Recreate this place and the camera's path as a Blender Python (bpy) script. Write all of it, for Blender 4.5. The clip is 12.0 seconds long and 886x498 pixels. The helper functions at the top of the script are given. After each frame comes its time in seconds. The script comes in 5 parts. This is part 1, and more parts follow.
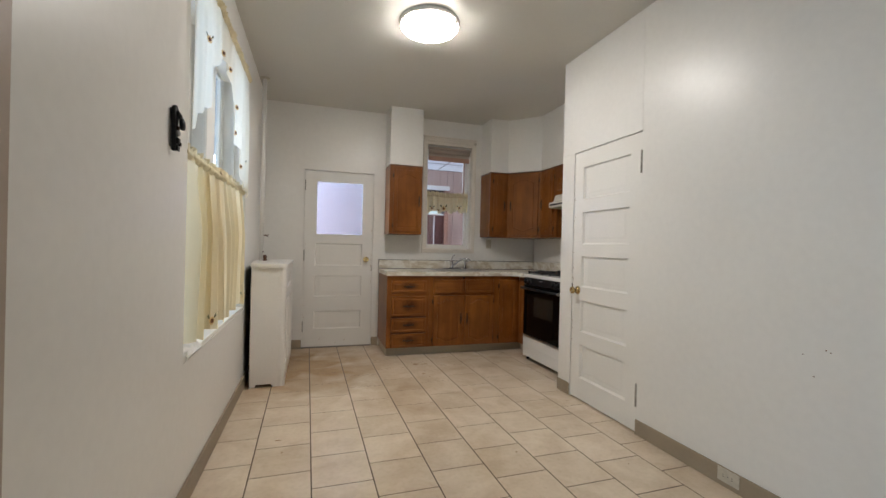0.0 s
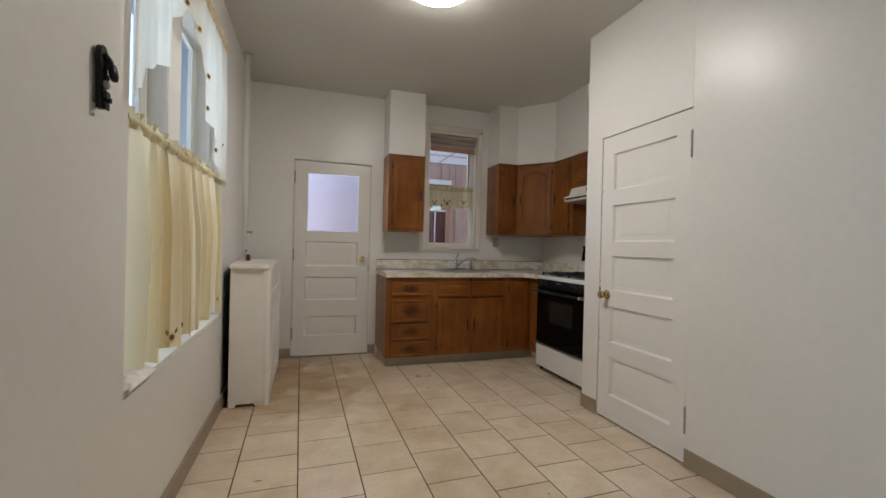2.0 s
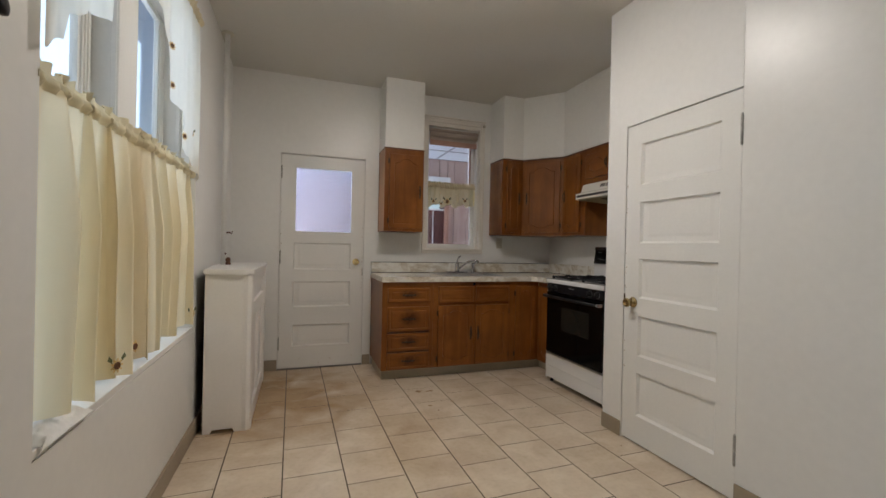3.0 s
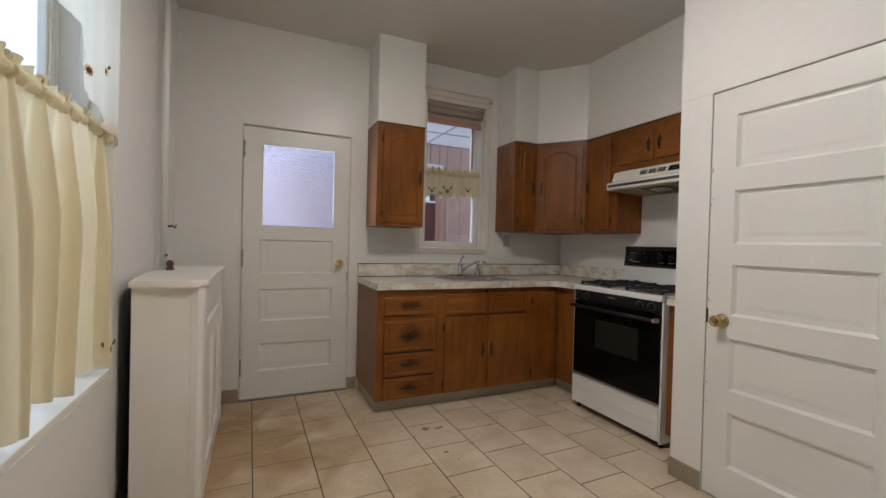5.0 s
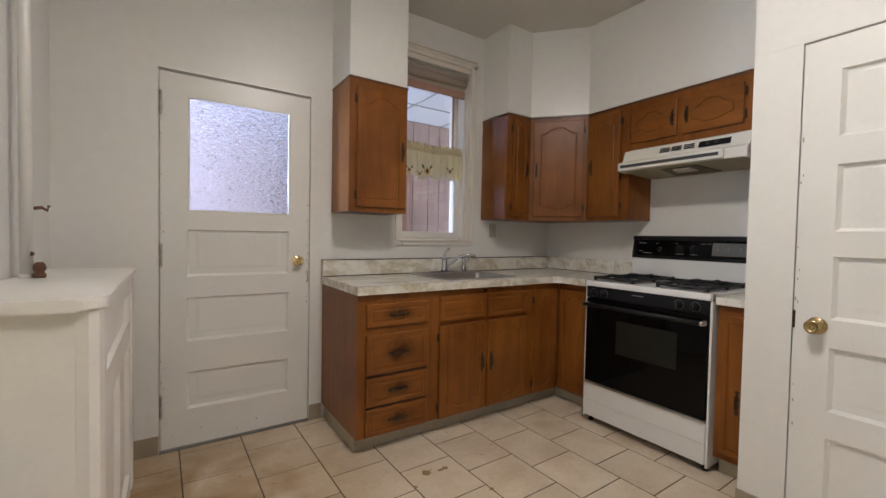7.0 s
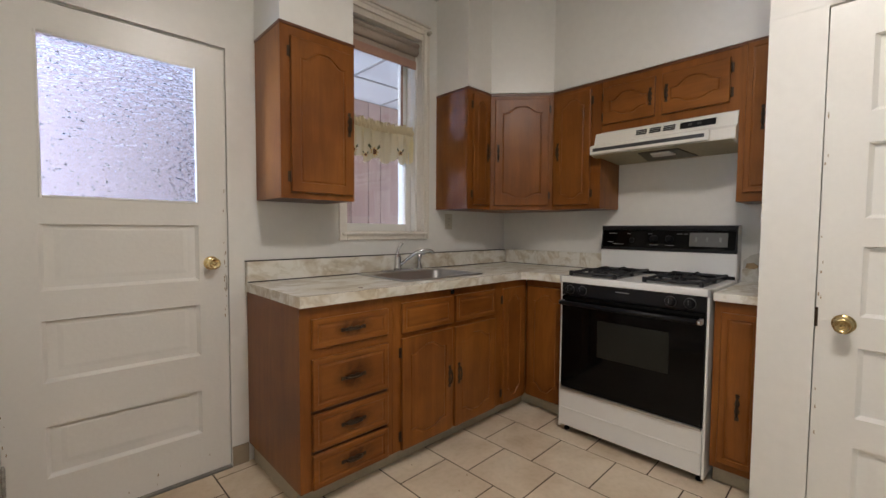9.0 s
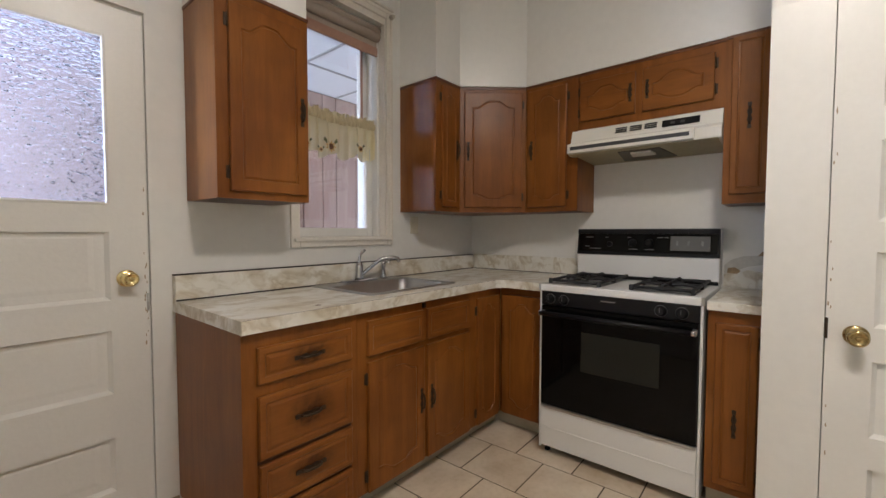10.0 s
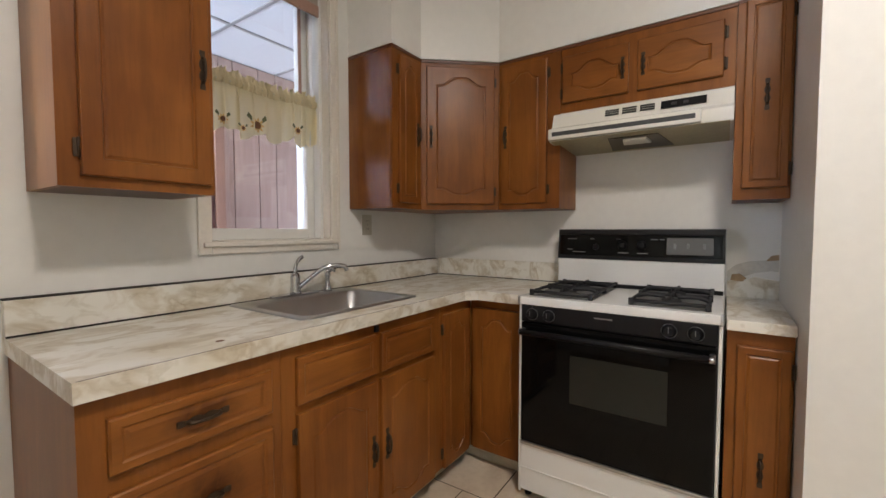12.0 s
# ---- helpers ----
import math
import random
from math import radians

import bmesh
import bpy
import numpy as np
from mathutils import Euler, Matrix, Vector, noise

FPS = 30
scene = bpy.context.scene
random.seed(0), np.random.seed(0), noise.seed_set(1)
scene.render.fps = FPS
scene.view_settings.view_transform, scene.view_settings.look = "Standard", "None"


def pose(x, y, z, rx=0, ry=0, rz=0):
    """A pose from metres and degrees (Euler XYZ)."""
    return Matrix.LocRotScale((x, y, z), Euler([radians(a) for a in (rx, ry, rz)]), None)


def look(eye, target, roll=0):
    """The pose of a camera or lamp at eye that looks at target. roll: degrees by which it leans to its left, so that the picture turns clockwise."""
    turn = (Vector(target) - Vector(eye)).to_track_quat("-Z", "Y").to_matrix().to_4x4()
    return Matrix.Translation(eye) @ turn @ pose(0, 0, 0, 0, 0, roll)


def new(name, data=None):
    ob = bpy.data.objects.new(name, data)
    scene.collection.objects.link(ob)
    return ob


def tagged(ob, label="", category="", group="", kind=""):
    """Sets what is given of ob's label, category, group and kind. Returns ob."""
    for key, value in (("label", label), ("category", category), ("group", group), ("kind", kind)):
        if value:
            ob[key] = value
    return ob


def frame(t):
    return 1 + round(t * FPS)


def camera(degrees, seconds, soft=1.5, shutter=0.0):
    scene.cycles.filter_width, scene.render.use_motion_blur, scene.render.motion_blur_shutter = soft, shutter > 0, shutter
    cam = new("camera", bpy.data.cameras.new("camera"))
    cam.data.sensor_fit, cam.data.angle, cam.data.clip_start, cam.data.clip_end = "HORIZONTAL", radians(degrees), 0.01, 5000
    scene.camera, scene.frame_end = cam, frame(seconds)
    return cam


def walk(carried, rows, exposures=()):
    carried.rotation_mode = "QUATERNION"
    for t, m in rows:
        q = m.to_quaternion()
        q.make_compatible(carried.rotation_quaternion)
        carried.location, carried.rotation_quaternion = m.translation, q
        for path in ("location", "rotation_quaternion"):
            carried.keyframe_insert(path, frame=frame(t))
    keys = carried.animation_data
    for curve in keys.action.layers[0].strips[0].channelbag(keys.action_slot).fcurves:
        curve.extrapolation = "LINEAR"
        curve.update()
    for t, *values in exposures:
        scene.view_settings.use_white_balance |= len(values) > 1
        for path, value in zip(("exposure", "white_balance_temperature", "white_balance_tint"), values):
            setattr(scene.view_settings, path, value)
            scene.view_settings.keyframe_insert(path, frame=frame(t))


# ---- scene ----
cam = camera(94.2, 12.0)
EXPOSURES = [(0, 0.17, 6270, 8), (2.5, -0.14, 6380, 9), (5, -0.04, 6330, 10), (7, 0.26, 6320, 10), (9, 0.30, 6450, 10), (10.5, 0.34, 6500, 10), (12, 0.58, 6500, 10)]
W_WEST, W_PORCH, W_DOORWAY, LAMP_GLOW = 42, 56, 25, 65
LAMP_X, LAMP_Y = 1.258, 5.350
WX_DOOR = -0.245
STAINS = [(1.520, 6.590, 0.020, 0.024), (1.598, 6.574, 0.018, 0.010), (1.626, 6.577, 0.014, 0.014), (1.552, 6.600, 0.007, 0.004), (1.416, 6.516, 0.009, 0.010), (1.717, 6.309, 0.013, 0.009), (1.526, 6.270, 0.016, 0.010), (0.323, 5.176, 0.020, 0.006), (1.677, 4.681, 0.006, 0.006), (0.356, 5.015, 0.006, 0.006)]
PATH = [
    (0, (0.507, 2.497, 1.196), (1.104, 4.405, 1.191), 1.4),
    (0.5, (0.503, 2.593, 1.193), (1.118, 4.496, 1.185), 1.5),
    (1, (0.487, 2.699, 1.197), (1.115, 4.597, 1.186), 1.5),
    (1.5, (0.491, 2.809, 1.195), (1.121, 4.707, 1.184), 1.5),
    (2, (0.534, 2.952, 1.188), (1.159, 4.851, 1.179), 1.4),
    (2.5, (0.556, 3.139, 1.201), (1.192, 5.036, 1.191), 1.4),
    (3, (0.562, 3.31, 1.197), (1.223, 5.197, 1.191), 1.3),
    (5, (0.49, 4.106, 1.218), (1.316, 5.928, 1.193), 1.5),
    (5.5, (0.47, 4.301, 1.213), (1.354, 6.095, 1.186), 1.4),
    (6, (0.469, 4.476, 1.206), (1.421, 6.235, 1.171), 1.4),
    (6.5, (0.444, 4.679, 1.208), (1.484, 6.387, 1.161), 1.2),
    (7, (0.431, 4.841, 1.203), (1.54, 6.504, 1.143), 1.1),
    (9, (0.539, 5.308, 1.204), (1.924, 6.748, 1.109), 0.4),
    (9.5, (0.603, 5.419, 1.204), (2.066, 6.779, 1.117), 0.3),
    (10, (0.669, 5.548, 1.217), (2.204, 6.828, 1.134), 0.1),
    (10.5, (0.734, 5.638, 1.22), (2.32, 6.853, 1.141), -0.0),
    (11, (0.818, 5.692, 1.211), (2.434, 6.867, 1.139), -0.1),
    (11.5, (0.914, 5.755, 1.225), (2.549, 6.904, 1.142), -0.1),
    (12, (1.011, 5.813, 1.233), (2.658, 6.944, 1.141), -0.0),
]

walk(cam, [(t, look(eye, target, roll)) for t, eye, target, roll in PATH], EXPOSURES)

# ---- world and light ----
world = bpy.data.worlds.new("sky")
scene.world = world
world.use_nodes = True
wn, wl = world.node_tree.nodes, world.node_tree.links
sky = wn.new("ShaderNodeTexSky")
sky.sky_type = "NISHITA"
sky.sun_disc = False
sky.sun_elevation, sky.sun_rotation = radians(55), radians(80)
wl.new(sky.outputs["Color"], wn["Background"].inputs["Color"])
wn["Background"].inputs["Strength"].default_value = 0.12

sun = new("sun", bpy.data.lights.new("sun", "SUN"))
sun.data.energy, sun.data.angle, sun.data.color = 2.0, radians(0.6), (1.0, 0.95, 0.88)
sun.matrix_world = look((0, 0, 0), (-0.57, -0.1, -0.82))


def area(name, x, y, z, toward, w, h, watts, color):
    lamp = new(name, bpy.data.lights.new(name, "AREA"))
    lamp.data.shape, lamp.data.size, lamp.data.size_y = "RECTANGLE", w, h
    lamp.data.energy, lamp.data.color = watts, color
    lamp.matrix_world = look((x, y, z), (x + toward[0], y + toward[1], z + toward[2]))
    return lamp


# daylight of west window and porch; unseen side-room lamp added to brighten east wall
area("west_window_daylight", -1.0, 6.1, 1.9, (1, 0, 0), 4.4, 2.6, W_WEST * 1.6, (0.62, 0.79, 1.0))
area("porch_daylight", 3.85, 8.3, 1.3, (-1, 0, 0.15), 1.0, 1.3, W_PORCH * 0.14, (0.74, 0.78, 1.0))
area("porch_daylight_west", -0.55, 8.3, 1.5, (1, 0, 0.15), 1.0, 1.5, W_PORCH * 2.3, (0.60, 0.74, 1.0))
area("unseen_side_room_lamp", WX_DOOR - 1.2, 2.75, 1.35, (1, 0, 0), 1.3, 1.7, W_DOORWAY, (0.72, 0.84, 1.0))


# ---- materials ----
def mat(name, color, rough=0.5, metal=0.0, spread=0.06, scale=3.0, fine=60.0, bump=0.0, bump_scale=120.0, **extra):
    """A surface of one colour with broad and fine variation, uneven gloss and fine relief."""
    m = bpy.data.materials.new(name)
    m.use_nodes = True
    n, l = m.node_tree.nodes, m.node_tree.links
    b = n["Principled BSDF"]
    co = n.new("ShaderNodeTexCoord")
    big, small = n.new("ShaderNodeTexNoise"), n.new("ShaderNodeTexNoise")
    big.inputs["Scale"].default_value, small.inputs["Scale"].default_value = scale, fine
    big.inputs["Detail"].default_value = 4
    for t in (big, small):
        l.new(co.outputs["Object"], t.inputs["Vector"])
    mix = n.new("ShaderNodeMath")
    mix.operation = "MULTIPLY_ADD"
    mix.inputs[1].default_value = 0.6
    l.new(big.outputs["Fac"], mix.inputs[0])
    half = n.new("ShaderNodeMath")
    half.operation = "MULTIPLY"
    half.inputs[1].default_value = 0.4
    l.new(small.outputs["Fac"], half.inputs[0])
    l.new(half.outputs[0], mix.inputs[2])
    ramp = n.new("ShaderNodeValToRGB")
    lo = [max(0, c * (1 - spread)) for c in color]
    hi = [min(1, c * (1 + spread)) for c in color]
    ramp.color_ramp.interpolation = "EASE"
    ramp.color_ramp.elements[0].position, ramp.color_ramp.elements[0].color = 0.1, (*lo, 1)
    ramp.color_ramp.elements[1].position, ramp.color_ramp.elements[1].color = 0.9, (*hi, 1)
    l.new(mix.outputs[0], ramp.inputs["Fac"])
    l.new(ramp.outputs["Color"], b.inputs["Base Color"])
    rr = n.new("ShaderNodeMapRange")
    rr.inputs["To Min"].default_value, rr.inputs["To Max"].default_value = rough * 0.94, min(1, rough * 1.08)
    l.new(big.outputs["Fac"], rr.inputs["Value"])
    l.new(rr.outputs["Result"], b.inputs["Roughness"])
    b.inputs["Metallic"].default_value = metal
    for key, value in extra.items():
        b.inputs[key.replace("_", " ")].default_value = value
    if bump:
        tex, bp = n.new("ShaderNodeTexNoise"), n.new("ShaderNodeBump")
        tex.inputs["Scale"].default_value = bump_scale
        bp.inputs["Strength"].default_value, bp.inputs["Distance"].default_value = bump, 0.002
        l.new(co.outputs["Object"], tex.inputs["Vector"])
        l.new(tex.outputs["Fac"], bp.inputs["Height"])
        l.new(bp.outputs["Normal"], b.inputs["Normal"])
    return m


def wood_mat(name, dark, light, rough=0.3, axis="Z", scale=1.0):
    """Stained oak with grain along one axis."""
    m = bpy.data.materials.new(name)
    m.use_nodes = True
    n, l = m.node_tree.nodes, m.node_tree.links
    b = n["Principled BSDF"]
    co, mp = n.new("ShaderNodeTexCoord"), n.new("ShaderNodeMapping")
    s = {"X": (1.2, 14, 14), "Y": (14, 1.2, 14), "Z": (14, 14, 1.2)}[axis]
    mp.inputs["Scale"].default_value = [v * scale for v in s]
    l.new(co.outputs["Object"], mp.inputs["Vector"])
    info = n.new("ShaderNodeObjectInfo")
    add = n.new("ShaderNodeVectorMath")
    add.operation = "MULTIPLY_ADD"
    add.inputs[1].default_value = (7, 5, 9)
    l.new(info.outputs["Random"], add.inputs[0])
    l.new(mp.outputs["Vector"], add.inputs[2])
    w, f = n.new("ShaderNodeTexNoise"), n.new("ShaderNodeTexNoise")
    w.inputs["Scale"].default_value, w.inputs["Detail"].default_value, w.inputs["Distortion"].default_value = 1.0, 6, 1.2
    f.inputs["Scale"].default_value, f.inputs["Detail"].default_value = 9.0, 3
    l.new(add.outputs[0], w.inputs["Vector"])
    l.new(add.outputs[0], f.inputs["Vector"])
    ramp = n.new("ShaderNodeValToRGB")
    ramp.color_ramp.elements[0].position, ramp.color_ramp.elements[0].color = 0.26, (*dark, 1)
    ramp.color_ramp.elements[1].position, ramp.color_ramp.elements[1].color = 0.74, (*light, 1)
    l.new(w.outputs["Fac"], ramp.inputs["Fac"])
    pore, mx = n.new("ShaderNodeValToRGB"), n.new("ShaderNodeMix")
    pore.color_ramp.elements[0].position, pore.color_ramp.elements[0].color = 0.38, (0.55, 0.5, 0.5, 1)
    pore.color_ramp.elements[1].position, pore.color_ramp.elements[1].color = 0.52, (1, 1, 1, 1)
    l.new(f.outputs["Fac"], pore.inputs["Fac"])
    mx.data_type, mx.blend_type = "RGBA", "MULTIPLY"
    mx.inputs["Factor"].default_value = 0.17
    l.new(ramp.outputs["Color"], mx.inputs["A"])
    l.new(pore.outputs["Color"], mx.inputs["B"])
    if axis in "XY" and name.startswith(("stained", "worn")):
        g, gn = n.new("ShaderNodeNewGeometry"), n.new("ShaderNodeTexNoise")
        gn.inputs["Scale"].default_value, gn.inputs["Detail"].default_value = 3.2, 5
        l.new(g.outputs["Position"], gn.inputs["Vector"])
        gr, my = n.new("ShaderNodeValToRGB"), n.new("ShaderNodeMix")
        gr.color_ramp.elements[0].position, gr.color_ramp.elements[0].color = 0.34, (0.78, 0.71, 0.66, 1)
        gr.color_ramp.elements[1].position, gr.color_ramp.elements[1].color = 0.62, (1.10, 1.11, 1.12, 1)
        my.data_type, my.blend_type = "RGBA", "MULTIPLY"
        my.inputs["Factor"].default_value = 1.0
        l.new(gn.outputs["Fac"], gr.inputs["Fac"])
        l.new(mx.outputs["Result"], my.inputs["A"])
        l.new(gr.outputs["Color"], my.inputs["B"])
        mx = my
    l.new([o for o in mx.outputs if o.name == "Result" and o.type == "RGBA"][0], b.inputs["Base Color"])
    b.inputs["Roughness"].default_value = rough
    b.inputs["Specular IOR Level"].default_value = 0.27
    bp = n.new("ShaderNodeBump")
    bp.inputs["Strength"].default_value, bp.inputs["Distance"].default_value = 0.10, 0.001
    l.new(f.outputs["Fac"], bp.inputs["Height"])
    l.new(bp.outputs["Normal"], b.inputs["Normal"])
    return m


PAINT = mat("wall_paint", (0.80, 0.785, 0.742), 0.33, spread=0.05, scale=1.2, fine=25, bump=0.2, bump_scale=14)
PAINTM = mat("flat_wall_paint", (0.79, 0.775, 0.735), 0.55, spread=0.05, scale=1.2, fine=25, bump=0.2, bump_scale=14)
CEIL = mat("ceiling_paint", (0.65, 0.63, 0.57), 0.5, spread=0.04, scale=1.0, bump=0.3, bump_scale=30)
TRIMW = mat("gloss_trim_paint", (0.80, 0.785, 0.74), 0.3, spread=0.04, scale=3, bump=0.25, bump_scale=60)
BASEB = mat("taupe_vinyl", (0.33, 0.268, 0.19), 0.5, spread=0.1, scale=6)
GROUT = mat("dark_grout", (0.070, 0.047, 0.030), 0.85, spread=0.25, scale=8)
WOOD = wood_mat("stained_oak", (0.190, 0.063, 0.0115), (0.268, 0.096, 0.018), 0.33, "Y")
WOODG = wood_mat("stained_oak_glossy", (0.190, 0.063, 0.0115), (0.268, 0.096, 0.018), 0.16, "Y")
WOODG.node_tree.nodes["Principled BSDF"].inputs["Specular IOR Level"].default_value = 0.5
WOODH = wood_mat("stained_oak_across", (0.190, 0.063, 0.0115), (0.268, 0.096, 0.018), 0.33, "X")
RAILM = mat("shaded_rail_brown", (0.075, 0.025, 0.008), 0.45, spread=0.3, scale=14)
EDGE = mat("dark_brown_bottom", (0.06, 0.016, 0.006), 0.4, spread=0.2)
HOODM = mat("hood_enamel", (0.80, 0.775, 0.70), 0.25, spread=0.02)
FILTER = mat("greasy_filter", (0.10, 0.09, 0.06), 0.5, 0.4, spread=0.2, scale=20)
UNDERM = mat("olive_underside", (0.36, 0.32, 0.19), 0.45, spread=0.2, scale=8)
REDD = mat("dark_red_paint", (0.10, 0.028, 0.025), 0.5, spread=0.2)
REDW = mat("reddish_wood", (0.36, 0.19, 0.13), 0.5, spread=0.2)
SCAR = mat("scarred_plaster", (0.60, 0.58, 0.53), 0.7, spread=0.12, scale=30, bump=0.5)
TANP = mat("tan_glue", (0.36, 0.25, 0.14), 0.7, spread=0.25, scale=40)
OUTLETM = mat("aged_plastic", (0.56, 0.52, 0.43), 0.45, spread=0.12, scale=20)
PLASTER = mat("rough_plaster", (0.80, 0.78, 0.74), 0.7, spread=0.12, scale=25, bump=0.8, bump_scale=60)
ENAMEL = mat("white_enamel", (0.80, 0.795, 0.77), 0.22, spread=0.02)
BLACK = mat("black_glass", (0.003, 0.003, 0.003), 0.06, spread=0.1, Specular_IOR_Level=0.16)
BLACKM = mat("black_enamel", (0.005, 0.005, 0.006), 0.42, spread=0.2, Specular_IOR_Level=0.3)
IRON = mat("cast_iron", (0.016, 0.016, 0.018), 0.6, spread=0.3, bump=0.5)
CHROME = mat("chrome", (0.58, 0.58, 0.60), 0.15, 1.0, spread=0.05)
STEEL = mat("brushed_steel", (0.50, 0.50, 0.50), 0.32, 1.0, spread=0.08, scale=12, fine=200)
BRASS = mat("brass", (0.88, 0.70, 0.36), 0.17, 1.0, spread=0.15, scale=20)
BRASSD = mat("tarnished_brass", (0.050, 0.030, 0.016), 0.5, 0.5, spread=0.4, scale=40)
BISQUE = mat("bisque_enamel", (0.66, 0.62, 0.51), 0.3, spread=0.03)
DARKG = mat("dark_grey_plastic", (0.05, 0.05, 0.05), 0.45, spread=0.1)
CREAMP = mat("cream_radiator_paint", (0.83, 0.795, 0.745), 0.33, spread=0.05, scale=5, bump=0.3, bump_scale=40)


BRASSW = mat("worn_brass", (0.44, 0.33, 0.16), 0.26, 1.0, spread=0.3, scale=30)
GREYT = mat("grey_threshold", (0.20, 0.19, 0.17), 0.6, spread=0.25, scale=12)
AGEDW = mat("aged_cream_paint", (0.77, 0.72, 0.64), 0.33, spread=0.12, scale=5, bump=0.4, bump_scale=40)
BLIND = mat("taupe_blind", (0.42, 0.35, 0.29), 0.7, spread=0.1)
BLINDW = mat("pinkish_wooden_slat", (0.42, 0.25, 0.19), 0.5, spread=0.15)
CORN = mat("reddish_moulding", (0.125, 0.040, 0.014), 0.35, spread=0.3, scale=9)
PORCHF = mat("porch_floor_paint", (0.20, 0.16, 0.13), 0.6, spread=0.15)
PCEIL = mat("ceiling_board", (0.75, 0.76, 0.77), 0.8, spread=0.03)
GRIDM = mat("ceiling_grid_metal", (0.36, 0.35, 0.34), 0.6)
PANELM = wood_mat("porch_board", (0.42, 0.29, 0.24), (0.54, 0.40, 0.34), 0.5)
PANELD = mat("porch_joint", (0.05, 0.03, 0.03), 0.8)
LAMPG = mat("lamp_glass", (0.9, 0.9, 0.88), 0.3)
LAMPG.node_tree.nodes["Principled BSDF"].inputs["Emission Color"].default_value = (1.0, 0.92, 0.86, 1)
LAMPG.node_tree.nodes["Principled BSDF"].inputs["Emission Strength"].default_value = LAMP_GLOW
GLASS = mat("window_glass", (1, 1, 1), 0.02, spread=0.0)
GLASS.node_tree.nodes["Principled BSDF"].inputs["Transmission Weight"].default_value = 1.0


def pattern_glass(name):
    """Obscure glass with a close pebbled relief."""
    m = bpy.data.materials.new(name)
    m.use_nodes = True
    n, l = m.node_tree.nodes, m.node_tree.links
    b = n["Principled BSDF"]
    b.inputs["Base Color"].default_value = (0.62, 0.69, 0.86, 1)
    b.inputs["Transmission Weight"].default_value = 1.0
    b.inputs["Roughness"].default_value = 0.22
    b.inputs["Specular IOR Level"].default_value = 0.4
    co, v, bp = n.new("ShaderNodeTexCoord"), n.new("ShaderNodeTexVoronoi"), n.new("ShaderNodeBump")
    v.feature, v.inputs["Scale"].default_value = "SMOOTH_F1", 92
    bp.inputs["Strength"].default_value, bp.inputs["Distance"].default_value = 1.0, 0.0088
    mp = n.new("ShaderNodeMapping")
    mp.inputs["Scale"].default_value = (0.6, 1, 1.35)
    l.new(co.outputs["Object"], mp.inputs["Vector"])
    l.new(mp.outputs["Vector"], v.inputs["Vector"])
    l.new(v.outputs["Distance"], bp.inputs["Height"])
    l.new(bp.outputs["Normal"], b.inputs["Normal"])
    return m


FROST = pattern_glass("pebbled_glass")
RUST = mat("rust", (0.12, 0.055, 0.03), 0.8, spread=0.4, scale=40, bump=0.6)
GREYV = mat("grey_vinyl", (0.45, 0.40, 0.30), 0.5, spread=0.18, scale=5)
OVENW = mat("oven_window", (0.016, 0.017, 0.014), 0.12, spread=0.1, Specular_IOR_Level=0.3)
DISPM = mat("grey_display", (0.12, 0.12, 0.115), 0.35, spread=0.1)
STEELD = mat("grey_metal", (0.22, 0.22, 0.22), 0.45, 0.6, spread=0.2, scale=30)
PETAL = mat("petal_cloth", (0.72, 0.50, 0.20), 0.85, spread=0.2, scale=60)
BROWNC = mat("brown_cloth", (0.16, 0.07, 0.03), 0.85, spread=0.3, scale=60)
LEAFC = mat("green_cloth", (0.14, 0.15, 0.07), 0.85, spread=0.3, scale=60)
STAINM = mat("floor_stain", (0.27, 0.16, 0.065), 0.6, spread=0.3, scale=50)
CASING = mat("tan_casing_paint", (0.42, 0.34, 0.27), 0.45, spread=0.06)


def cloth_mat(name, color, through_share):
    """Cotton that lets part of the light through."""
    m = mat(name, color, 0.9, spread=0.05, scale=6, fine=300, bump=0.3, bump_scale=900)
    n, l = m.node_tree.nodes, m.node_tree.links
    tr, mx = n.new("ShaderNodeBsdfTranslucent"), n.new("ShaderNodeMixShader")
    tr.inputs["Color"].default_value = (*[min(1, c * 1.05) for c in color], 1)
    mx.inputs[0].default_value = through_share
    l.new(n["Principled BSDF"].outputs[0], mx.inputs[1])
    l.new(tr.outputs[0], mx.inputs[2])
    l.new(mx.outputs[0], n["Material Output"].inputs["Surface"])
    return m


CLOTH = cloth_mat("cream_cotton", (0.86, 0.75, 0.525), 0.42)
VALC = cloth_mat("yellowish_cotton", (0.92, 0.85, 0.64), 0.65)
SHEER = cloth_mat("thin_cream_cotton", (0.88, 0.84, 0.74), 0.6)
CLOTHD = cloth_mat("gathered_cotton", (0.74, 0.64, 0.42), 0.25)


def world_noise(n, l, scale, detail=4, distortion=0.0, vector=None):
    t = n.new("ShaderNodeTexNoise")
    t.inputs["Scale"].default_value, t.inputs["Detail"].default_value, t.inputs["Distortion"].default_value = scale, detail, distortion
    l.new(vector or n.new("ShaderNodeNewGeometry").outputs["Position"], t.inputs["Vector"])
    return t.outputs["Fac"]


def ramp_of(n, l, fac, stops):
    r = n.new("ShaderNodeValToRGB")
    while len(r.color_ramp.elements) < len(stops):
        r.color_ramp.elements.new(0.5)
    for e, (p, c) in zip(r.color_ramp.elements, stops):
        e.position, e.color = p, (*c, 1)
    l.new(fac, r.inputs["Fac"])
    return r.outputs["Color"]


